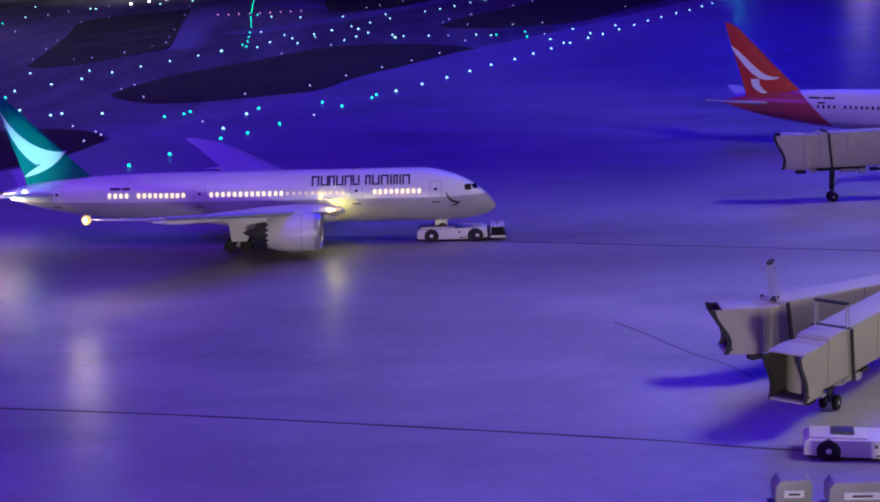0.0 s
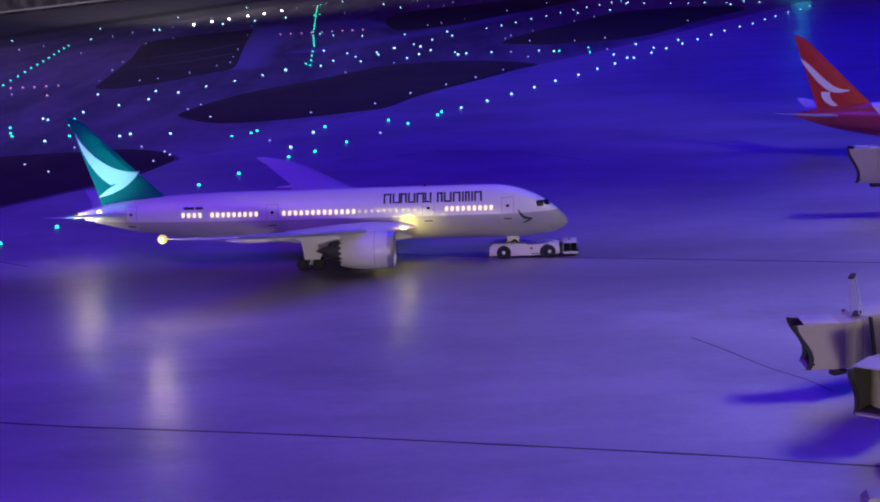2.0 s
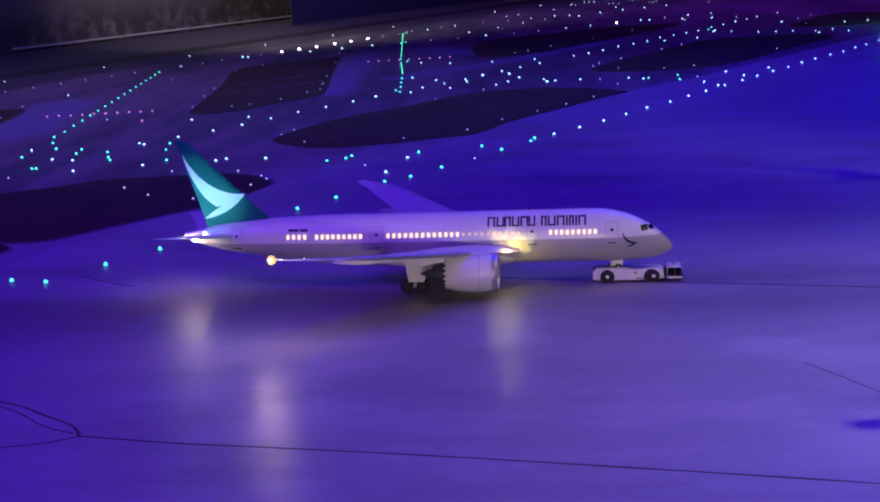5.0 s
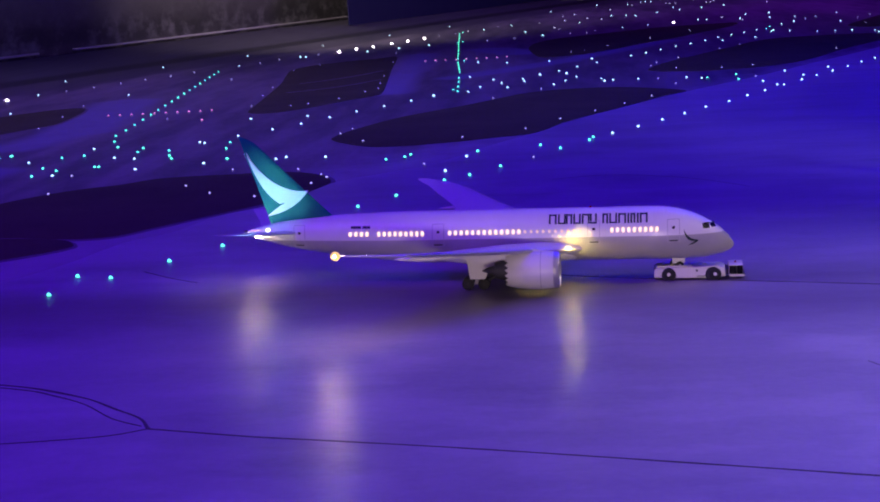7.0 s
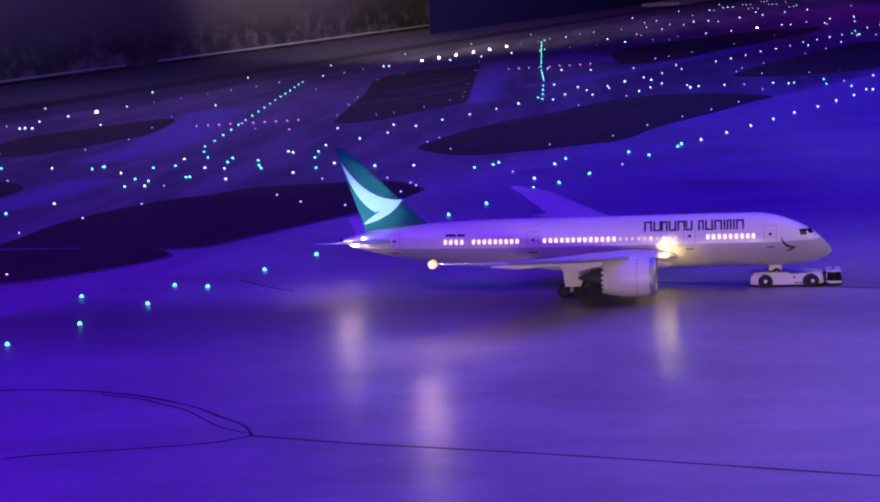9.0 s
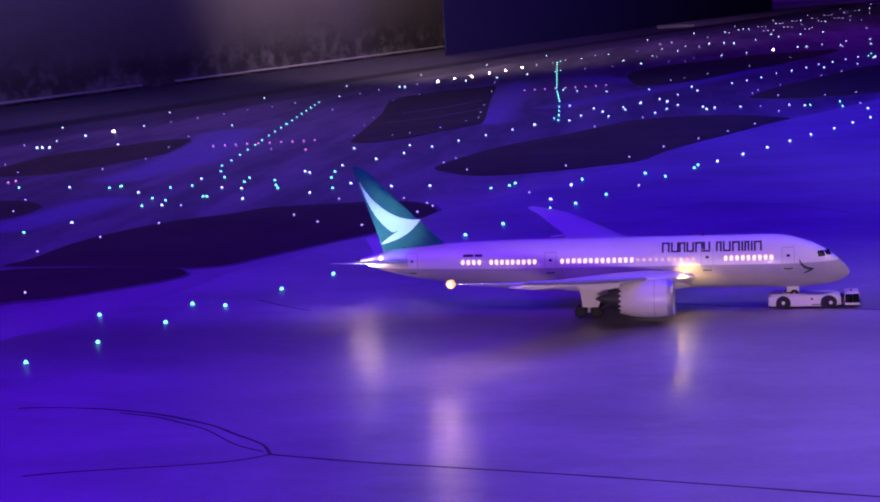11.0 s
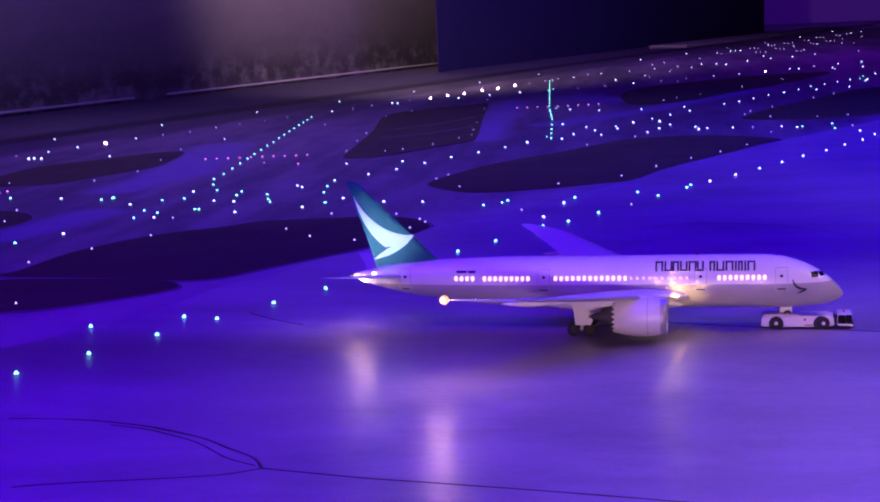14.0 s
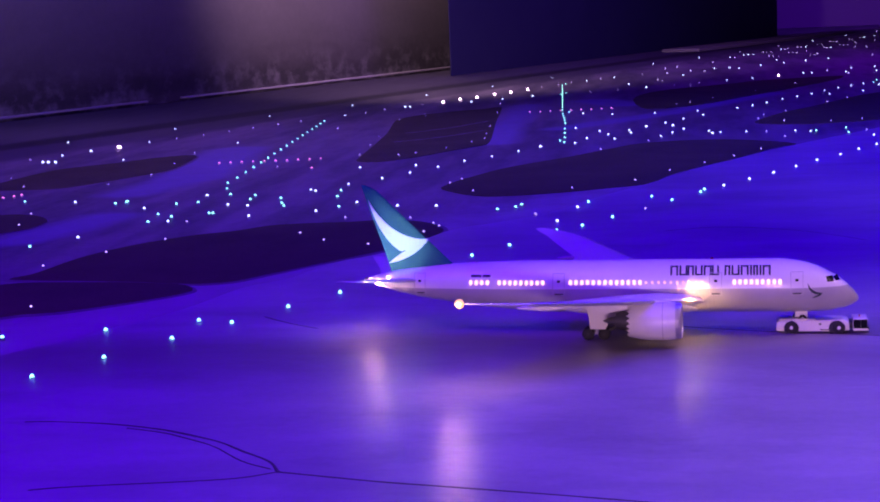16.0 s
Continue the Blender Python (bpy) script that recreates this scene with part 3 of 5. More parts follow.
groove(((0.12, -0.47), (0.15, -0.53), (0.18, -0.60), (0.21, -0.65), (0.23, -0.70),), 0.0022, JOINT_WORN)
groove(((-0.27, 1.08), (-0.17, 1.12), (-0.08, 1.10), (0.03, 1.02), (0.12, 0.90),), 0.0022, JOINT_WORN)
groove(((-1.30, 3.92), (-1.16, 4.14), (-1.04, 4.46),), 0.010, EMBANK, "mown_track", 0.0014, "pale mown track across the dark grass island")
groove(((-1.28, 3.51), (-1.12, 3.70), (-0.99, 3.97),), 0.010, EMBANK, "mown_track", 0.0014, "pale mown track across the dark grass island")


# ---- aircraft ----
R_Y, R_Z, Z_MID = 0.0365, 0.0385, 0.0685      # fuselage half width, half height and axis height


def body_at(x):
    """Half width, half height and axis height of the fuselage at x (nose 0, tail -0.717)."""
    if x > -0.115:
        u = max(0.0, -x / 0.115)
        k = (1 - (1 - u) ** 2.2) ** 0.66
        return R_Y * k, R_Z * k, Z_MID - 0.0195 * (1 - u) ** 1.95
    if x > -0.45:
        return R_Y, R_Z, Z_MID
    u = min(1.0, (-0.45 - x) / 0.267)
    k = 1 - 0.55 * u ** 1.3 - 0.37 * u ** 5
    return R_Y * k, R_Z * k, Z_MID + 0.0112 * u ** 1.05


def on_body(x, z, side=-1, lift=0.0004):
    ry, rz, zc = body_at(x)
    c = max(-0.98, min(0.98, (z - zc) / rz))
    return Vector((x, side * (ry * math.sqrt(1 - c * c) + lift), z))


def body_patch(x0, x1, z0, z1, side=-1, lift=0.0004, lean=0.0, nx=2, nz=3):
    """A thin sheet that follows the fuselage skin."""
    bm = bmesh.new()
    grid = [[bm.verts.new(on_body(x0 + (x1 - x0) * i / nx + lean * (z0 + (z1 - z0) * j / nz - z0), z0 + (z1 - z0) * j / nz, side, lift))
             for j in range(nz + 1)] for i in range(nx + 1)]
    for a, b in zip(grid, grid[1:]):
        for j in range(nz):
            bm.faces.new((a[j], b[j], b[j + 1], a[j + 1]))
    ext = bmesh.ops.extrude_face_region(bm, geom=bm.faces[:])
    for v in [g for g in ext["geom"] if isinstance(g, bmesh.types.BMVert)]:
        v.co.y -= side * 0.0008
    return bm


def strip(top, bottom, y, thick):
    """A flat emblem between two lines of (x, z) points."""
    bm = bmesh.new()
    a = [bm.verts.new((p.x, y, p.y)) for p in top]
    b = [bm.verts.new((p.x, y, p.y)) for p in bottom]
    for i in range(len(a) - 1):
        if (a[i].co - b[i].co).length < 1e-7:
            bm.faces.new((a[i], a[i + 1], b[i + 1]))
        elif (a[i + 1].co - b[i + 1].co).length < 1e-7:
            bm.faces.new((a[i], a[i + 1], b[i]))
        else:
            bm.faces.new((a[i], a[i + 1], b[i + 1], b[i]))
    ext = bmesh.ops.extrude_face_region(bm, geom=bm.faces[:])
    for v in [g for g in ext["geom"] if isinstance(g, bmesh.types.BMVert)]:
        v.co.y += thick
    return bm


FOIL = ((0.0, 0.0), (0.03, 0.42), (0.12, 0.80), (0.32, 1.0), (0.62, 0.70), (0.9, 0.22), (1.0, 0.03),
        (0.9, -0.10), (0.62, -0.42), (0.32, -0.62), (0.12, -0.52), (0.03, -0.30))


def foil_y(y, le, chord, z, thick):
    return [Vector((le - u * chord, y, z + w * thick)) for u, w in FOIL]


def foil_z(z, le, chord, thick):
    return [Vector((le - u * chord, (w + 0.0) * thick, z)) for u, w in
            ((0.0, 0.0), (0.04, 0.55), (0.15, 0.9), (0.4, 1.0), (0.75, 0.5), (1.0, 0.05), (1.0, -0.05), (0.75, -0.5), (0.4, -1.0), (0.15, -0.9), (0.04, -0.55))]


def wheel(parent, x, y, r, w, hub=None):
    tyre = part("wheel", turned([(-w / 2, r * 0.45), (-w / 2, r * 0.82), (-w * 0.36, r * 0.97), (0, r), (w * 0.36, r * 0.97), (w / 2, r * 0.82), (w / 2, r * 0.45)], 20, "Y"),
                RUBBER, parent, m=Matrix.Translation((x, y, r)))
    part("hub", turned([(-w * 0.52, r * 0.20), (-w * 0.46, r * 0.46), (w * 0.46, r * 0.46), (w * 0.52, r * 0.20)], 12, "Y"), hub or STRUT, tyre)
    return tyre


def airplane(label, livery, fin_mat, lit, lift=0.0, group="model airliners"):
    plane = tagged(new("airplane"), label, "airplane", group=group)
    xs = [-0.118 * (i / 17) ** 1.8 for i in range(18)] + [-0.16 - 0.058 * i for i in range(6)] + [-0.45 - 0.267 * (i / 16) for i in range(1, 17)]
    xs[0] = -0.0006
    rings = []
    for x in xs:
        ry, rz, zc = body_at(x)
        rings.append([(x, ry * math.cos(t), zc + rz * math.sin(t)) for t in [2 * math.pi * (k + 0.5) / 40 for k in range(40)]])
    fus = part("fuselage", loft(rings), livery, plane)
    part("tail_cone", turned([(-0.7160, 0.0034), (-0.7215, 0.0028), (-0.7232, 0.0012)], 16), DARK_METAL if lit else fin_mat, fus, m=Matrix.Translation((0, 0, Z_MID + 0.0112)))
    rings = []
    for u in [i / 12 for i in range(13)]:
        x, k = -0.205 - 0.235 * u, math.sin(math.pi * min(1, max(0, 0.04 + 0.92 * u))) ** 0.5
        rings.append([(x, 0.040 * k * math.cos(t), 0.042 + 0.017 * k * math.sin(t)) for t in [2 * math.pi * i / 24 for i in range(24)]])
    part("belly_fairing", loft(rings), WHITE, plane)
    for s in (-1, 1):
        w = part("wing", loft([foil_y(s * 0.02, -0.205, 0.200, 0.0500, 0.012), foil_y(s * 0.06, -0.236, 0.166, 0.0565, 0.0100),
                               foil_y(s * 0.112, -0.276, 0.122, 0.0645, 0.0072), foil_y(s * 0.20, -0.345, 0.083, 0.0785, 0.0048),
                               foil_y(s * 0.27, -0.400, 0.066, 0.0905, 0.0034), foil_y(s * 0.312, -0.434, 0.054, 0.0985, 0.0024),
                               foil_y(s * 0.332, -0.462, 0.042, 0.1030, 0.0017), foil_y(s * 0.346, -0.494, 0.018, 0.1062, 0.0009)]), WING_GREY, plane)
        part("slat", loft([foil_y(s * 0.118, -0.2795, 0.016, 0.0655, 0.0036), foil_y(s * 0.20, -0.3430, 0.011, 0.0790, 0.0026), foil_y(s * 0.30, -0.4215, 0.008, 0.0965, 0.0016)]), METAL, w)
        part("flap", loft([foil_y(s * 0.062, -0.385, 0.024, 0.0530, 0.0030), foil_y(s * 0.20, -0.418, 0.014, 0.0765, 0.0018)]), WHITE, w)
        for fy, fx, fz in ((0.085, -0.392, 0.0540), (0.15, -0.405, 0.0650), (0.215, -0.424, 0.0760)):
            part("flap_fairing", turned([(0.030, 0.0006), (0.020, 0.0034), (0.0, 0.0042), (-0.024, 0.0024), (-0.034, 0.0005)], 10), WHITE, w, m=Matrix.Translation((fx, s * fy, fz)))
        tip = part("tip_light", turned([(-0.0020, 0.0004), (0, 0.0012), (0.0020, 0.0004)] if not lit or s > 0 else [(-0.0062, 0.0014), (-0.0036, 0.0050), (0, 0.0062), (0.0036, 0.0050), (0.0062, 0.0014)], 16), WARM_TIP if lit and s < 0 else STRUT, w,
                   m=Matrix.Translation((-0.510 if lit and s < 0 else -0.504, s * 0.346, 0.1062)))
        if lit and s < 0:
            part("bulb", turned([(-0.0024, 0.0006), (-0.0012, 0.0020), (0, 0.0024), (0.0012, 0.0020), (0.0024, 0.0006)], 12, "Y"), HOT_BULB, tip, m=Matrix.Translation((0, -0.0046, 0.0006)))
        part("position_light", turned([(-0.0018, 0.0005), (0, 0.0018), (0.0018, 0.0005)], 10), WHITE_TIP if lit and s < 0 else STRUT, w, m=Matrix.Translation((-0.4735, s * 0.322, 0.1015)))
        # engine
        eng = part("engine_nacelle", loft([[(x, r * math.cos(t), r * math.sin(t)) for t in [2 * math.pi * i / 32 for i in range(32)]] for x, r in
                   ((0.030, 0.0205), (0.036, 0.0216), (0.0395, 0.0232), (0.036, 0.0252), (0.020, 0.0270), (0.0, 0.0272), (-0.017, 0.0254), (-0.030, 0.0224), (-0.029, 0.0208), (0.0, 0.0190), (0.022, 0.0198))], caps=False),
                   WHITE, plane, m=Matrix.Translation((-0.284, s * 0.112, 0.0380)))
        part("cowl_seam", loft([[(x, r * math.cos(t), r * math.sin(t)) for t in [2 * math.pi * i / 32 for i in range(32)]] for x, r in ((0.0150, 0.02715), (0.0162, 0.02715))], caps=False), PANEL_LINE, eng)
        part("inlet_lip", loft([[(x, r * math.cos(t), r * math.sin(t)) for t in [2 * math.pi * i / 32 for i in range(32)]] for x, r in
             ((0.0330, 0.0258), (0.0385, 0.0250), (0.0412, 0.0233), (0.0385, 0.0214), (0.031, 0.0206))], caps=False), METAL, eng)
        part("fan", turned([(0.026, 0.0008), (0.020, 0.006), (0.014, 0.0195), (0.012, 0.0195)], 24), DARK_METAL, eng)
        for k in range(18):
            t = 2 * math.pi * k / 18
            if k == 0:
                bm = bmesh.new()
                c = [bm.verts.new(p) for p in ((-0.029, -0.0038, 0.0222), (-0.029, 0.0038, 0.0222), (-0.0345, 0, 0.0211), (-0.029, -0.0038, 0.0209), (-0.029, 0.0038, 0.0209), (-0.0345, 0, 0.0204))]
                for q in ((0, 1, 2), (5, 4, 3), (0, 3, 4, 1), (1, 4, 5, 2), (2, 5, 3, 0)):
                    bm.faces.new([c[i] for i in q])
                chev = part("chevron", bm, WHITE, eng, smooth=False)
            else:
                again(chev, Matrix.Rotation(t, 4, "X"))
        part("core_nozzle", turned([(-0.022, 0.0170), (-0.040, 0.0135), (-0.050, 0.0110), (-0.048, 0.0080)], 24), DARK_METAL, eng)
        part("exhaust_cone", turned([(-0.046, 0.0080), (-0.058, 0.0050), (-0.068, 0.0010)], 20), DARK_METAL, eng)
        part("pylon", loft([[(-0.261, s * 0.112 + d, z) for d, z in ((-0.001, 0.062), (0.001, 0.062), (0.001, 0.065), (-0.001, 0.065))],
                            [(-0.300, s * 0.112 + d, z) for d, z in ((-0.003, 0.056), (0.003, 0.056), (0.003, 0.071), (-0.003, 0.071))],
                            [(-0.355, s * 0.112 + d, z) for d, z in ((-0.003, 0.050), (0.003, 0.050), (0.003, 0.063), (-0.003, 0.063))],
                            [(-0.380, s * 0.112 + d, z) for d, z in ((-0.001, 0.056), (0.001, 0.056), (0.001, 0.062), (-0.001, 0.062))]]), WHITE, plane)
        # tailplane
        part("tailplane", loft([foil_y(s * 0.004, -0.625, 0.072, 0.0780, 0.0046), foil_y(s * 0.06, -0.668, 0.045, 0.0865, 0.0030),
                                foil_y(s * 0.105, -0.706, 0.027, 0.0940, 0.0017), foil_y(s * 0.115, -0.720, 0.017, 0.0960, 0.0008)]), WING_GREY, plane)
        # main gear: leg, door, truck and four wheels
        leg = part("main_gear", join(rod((-0.368, s * 0.055, 0.008), (-0.366, s * 0.050, 0.046), 0.0026), rod((-0.380, s * 0.055, 0.0085), (-0.356, s * 0.055, 0.0085), 0.0018)), STRUT, plane)
        part("brace", rod((-0.367, s * 0.052, 0.026), (-0.340, s * 0.045, 0.045), 0.0013), STRUT, leg)
        part("gear_door", loft([[(px, s * py, pz) for px, pz in ((-0.376, 0.0165), (-0.354, 0.0165), (-0.348, 0.0290), (-0.322, 0.0335), (-0.320, 0.054), (-0.382, 0.054), (-0.378, 0.034))] for py in (0.0642, 0.0660)]), WHITE, leg)
        part("side_brace", box(0.026, 0.005, 0.0036, (-0.334, s * 0.056, 0.0290), 0.0008), DARK_METAL, leg)
        part("drag_strut", rod((-0.352, s * 0.055, 0.0120), (-0.322, s * 0.055, 0.0280), 0.0022), DARK_METAL, leg)
        for wx in (-0.3795, -0.3565):
            for wy in (-0.0062, 0.0062):
                wheel(leg, wx, s * 0.055 + wy, 0.0088, 0.0062, CANOPY)
    # nose gear
    leg = part("nose_gear", rod((-0.078, 0, 0.007 + lift), (-0.080, 0, 0.036), 0.0020), STRUT, plane)
    part("gear_door", box(0.018, 0.0010, 0.010, (-0.080, -0.006, 0.028), 0.0004), WHITE, leg)
    part("gear_door", box(0.018, 0.0010, 0.010, (-0.080, 0.006, 0.028), 0.0004), WHITE, leg)
    for wy in (-0.0045, 0.0045):
        tyre = wheel(leg, -0.078, wy, 0.0062, 0.0046)
        tyre.matrix_basis = Matrix.Translation((-0.078, wy, 0.0062 + lift))
    # fin
    fin = part("tail_fin", loft([foil_z(z, le, le - te, th) for z, le, te, th in
                                 ((0.088, -0.566, -0.679, 0.0056), (0.097, -0.578, -0.682, 0.0054), (0.108, -0.5915, -0.685, 0.0050), (0.150, -0.6345, -0.6985, 0.0036),
                                  (0.2135, -0.6975, -0.7190, 0.0020), (0.2195, -0.7075, -0.7208, 0.0013), (0.2228, -0.7165, -0.7220, 0.0008))]), fin_mat, plane)
    return plane, fus, fin


plane, fus, fin = airplane("white model airliner with deep green tail, nose over a tug", LIVERY, TEAL, True, 0.0145)
# cabin windows, doors and cockpit glass on both sides
def even(a, b, n):
    return [a + (b - a) * i / (n - 1) for i in range(n)]


rows = [(x, 0) for a, b, n in ((-0.5545, -0.5295, 4), (-0.5117, -0.4471, 9), (-0.4069, -0.3062, 13), (-0.1730, -0.1093, 9)) for x in even(a, b, n)] + [(x, 1) for x in even(-0.2975, -0.2181, 10)]
lit_mesh = dim_mesh = None
for s in (-1, 1):
    for x, dim in rows:
        y = on_body(x, 0.0789, s, 0.0002).y
        at = Matrix.Translation((x, y, 0.0789))
        proto = dim_mesh if dim else lit_mesh
        if proto is None:
            w, h = (0.0036, 0.0044) if dim else (0.0044, 0.0070)
            ring = [(w / 2 * math.copysign(abs(math.cos(t)) ** 0.6, math.cos(t)), h / 2 * math.copysign(abs(math.sin(t)) ** 0.6, math.sin(t))) for t in [2 * math.pi * i / 12 for i in range(12)]]
            ob = part("cabin_window", loft([[(a, -0.0005, b) for a, b in ring], [(a, 0.0005, b) for a, b in ring]]), WINDOW_DIM if dim else WINDOW_LIT, fus, m=at)
            if dim:
                dim_mesh = ob
            else:
                lit_mesh = ob
        else:
            again(proto, at, fus)
    for x in (-0.6330, -0.4240, -0.1990, -0.0860):
        door = part("cabin_door", body_patch(x - 0.0085, x + 0.0085, 0.0600, 0.0915, s, 0.0003, nz=6), LIVERY, fus)
        for a, b, c, d in ((-0.0088, -0.0080, 0.0600, 0.0915), (0.0080, 0.0088, 0.0600, 0.0915), (-0.0088, 0.0088, 0.0596, 0.0604), (-0.0088, 0.0088, 0.0911, 0.0919)):
            part("door_seam", body_patch(x + a, x + b, c, d, s, 0.0006, nz=6), PANEL_LINE, door)
        part("sill_plate", body_patch(x - 0.006, x + 0.006, 0.0612, 0.0630, s, 0.0008), DARK_METAL, door)
        part("door_window", body_patch(x - 0.002, x + 0.002, 0.0790, 0.0822, s, 0.0007), GLASS_DARK, door)
    for a, b, c, d, ln in ((-0.0440, -0.0345, 0.0765, 0.0838, 0.25), (-0.0320, -0.0255, 0.0772, 0.0828, 0.75)):
        part("cockpit_window", body_patch(a, b, c, d, s, 0.0005, lean=-ln, nx=4), GLASS_DARK, fus, "dark cockpit glazing")
    # plain dark green marks in place of the title above the windows
    x = -0.2632
    for k, (mark, gap) in enumerate(((0.0112, 0.0018), (0.0112, 0.0002), (0.0092, 0.0014), (0.0108, 0.0014), (0.0112, 0.0004), (0.0100, 0.0078),
                                     (0.0082, 0.0016), (0.0112, 0.0016), (0.0112, 0.0020), (0.0022, 0.0020), (0.0070, 0.0020), (0.0022, 0.0020), (0.0112, 0.0))):
        strokes = [(0.0, 0.0026), (mark - 0.0026, mark)] if mark > 0.004 else [(0.0, 0.0026)]
        for a, b in strokes:
            part("title_mark", body_patch(x + a, x + b, 0.0882, 0.1008, s, 0.0004, nz=5), DARK_GREEN, fus)
        if mark > 0.004:
            z = (0.0986, 0.0882)[k % 2]
            part("title_mark", body_patch(x + 0.0021, x + mark - 0.0021, z, z + 0.0020, s, 0.0004, nz=2), DARK_GREEN, fus)
        x += mark + gap
    for a, b in ((-0.5540, -0.5385), (-0.5365, -0.5250)):
        part("registration_bar", body_patch(a, b, 0.0868, 0.0902, s, 0.0004), DARK_GREEN, fus)
    # curved mark behind the cockpit
    bm = bmesh.new()
    up = bezier([(-0.0715, 0.0775), (-0.0680, 0.0680), (-0.0630, 0.0632), (-0.0505, 0.0616)], 10)
    lo = bezier([(-0.0715, 0.0775), (-0.0712, 0.0650), (-0.0625, 0.0560), (-0.0505, 0.0616)], 10)
    va, vb = [bm.verts.new(on_body(p.x, p.y, s, 0.0005)) for p in up], [bm.verts.new(on_body(p.x, p.y, s, 0.0005)) for p in lo]
    for i in range(10):
        bm.faces.new((va[i], va[i + 1], vb[i + 1], vb[i]))
    bmesh.ops.remove_doubles(bm, verts=bm.verts[:], dist=1e-6)
    part("nose_emblem", bm, DARK_GREEN, fus)
    bm = bmesh.new()
    up, lo = bezier([(-0.0505, 0.0616), (-0.0570, 0.0605), (-0.0655, 0.0548)], 6), bezier([(-0.0505, 0.0616), (-0.0540, 0.0560), (-0.0655, 0.0546)], 6)
    va, vb = [bm.verts.new(on_body(p.x, p.y, s, 0.0005)) for p in up], [bm.verts.new(on_body(p.x, p.y, s, 0.0005)) for p in lo]
    for i in range(6):
        bm.faces.new((va[i], va[i + 1], vb[i + 1], vb[i]))
    bmesh.ops.remove_doubles(bm, verts=bm.verts[:], dist=1e-6)
    part("nose_emblem", bm, DARK_GREEN, fus)
    # white sweep on the fin
    y = s * 0.0046
    part("tail_emblem", strip(bezier([(-0.7108, 0.1998), (-0.6960, 0.1700), (-0.6640, 0.1380), (-0.6210, 0.1406)], 18),
                              bezier([(-0.7108, 0.1998), (-0.7000, 0.1620), (-0.6860, 0.1370), (-0.6640, 0.1225)], 14)
                              + bezier([(-0.6640, 0.1225), (-0.6500, 0.1240), (-0.6350, 0.1300), (-0.6210, 0.1406)], 4)[1:], y, -s * 0.003), EMBLEM, fin)
    part("tail_emblem", strip(bezier([(-0.6210, 0.1406), (-0.6400, 0.1310), (-0.6620, 0.1240), (-0.6840, 0.1042)], 12),
                              bezier([(-0.6210, 0.1406), (-0.6330, 0.1230), (-0.6520, 0.1100), (-0.6840, 0.1042)], 12), y * 1.05, -s * 0.003), EMBLEM, fin)
part("landing_light", turned([(-0.003, 0.0014), (-0.001, 0.0034), (0.001, 0.0040), (0.0030, 0.0034), (0.0042, 0.0012)], 14), WARM_LAMP, plane, "glowing warm landing light", m=Matrix.Translation((-0.2470, -0.0480, 0.0583)))
part("bulb", turned([(-0.0026, 0.0008), (0, 0.0030), (0.0026, 0.0008)], 12), HOT_BULB, plane, m=Matrix.Translation((-0.2435, -0.0500, 0.0588)))
part("tail_light", turned([(-0.002, 0.0006), (0, 0.0022), (0.002, 0.0006)], 10), WHITE_TIP, plane, m=Matrix.Translation((-0.6825, -0.0140, 0.0851)))
part("tail_light", turned([(-0.004, 0.0006), (0, 0.0020), (0.004, 0.0006)], 10), TAIL_LAMP, plane, "warm tail light", m=Matrix.Translation((-0.6985, -0.0100, 0.0740)))
part("beacon", turned([(0, 0.0022), (0.0012, 0.0020), (0.0024, 0.0008)], 12, "Z"), BEACON_RED, plane, m=Matrix.Translation((-0.205, 0, 0.1068)))
STAND = Matrix.Translation((-0.3460, 0.0384, 0)) @ Matrix.Rotation(radians(-3.1), 4, "Z") @ Matrix.Translation((0.36, 0, 0))
plane.matrix_basis = STAND
# lamps that belong to the aircraft: landing light, tip light, tail light and the logo light on the tailplane
lamp("landing_lamp", "POINT", 0.12, (1.0, 0.78, 0.14), STAND @ Matrix.Translation((-0.233, -0.0560, 0.0570)), 0.003)
lamp("tip_lamp", "POINT", 0.21, (1.0, 0.70, 0.50), STAND @ Matrix.Translation((-0.519, -0.368, 0.0960)), 0.004)
lamp("tail_lamp", "POINT", 0.095, (1.0, 0.76, 0.55), STAND @ Matrix.Translation((-0.714, -0.024, 0.071)), 0.005)
lamp("logo_lamp", "SPOT", 1.0, (0.26, 1.0, 0.96), STAND @ look((-0.695, -0.130, 0.0990), (-0.672, 0, 0.142)), 0.012, spot=58, blend=1.0)

red_plane, red_fus, red_fin = airplane("white model airliner with red tail parked at a boarding bridge", LIVERY_RED, RED, False)
proto = None
for i in range(34):
    if i in (4, 18):
        continue
    x = -0.548 + 0.0095 * i
    at = Matrix.Translation((x, on_body(x, 0.0775, -1, 0.0002).y, 0.0775))
    if proto is None:
        proto = part("cabin_window", box(0.0034, 0.0010, 0.0060, bevel=0.0008), GLASS_DARK, red_fus, m=at)
    else:
        again(proto, at, red_fus)
for a, b, z in ((-0.566, -0.545, 0.0910), (-0.541, -0.520, 0.0910), (-0.549, -0.536, 0.0830)):
    part("registration_bar", body_patch(a, b, z, z + 0.003, -1), DARK_GREEN, red_fus)
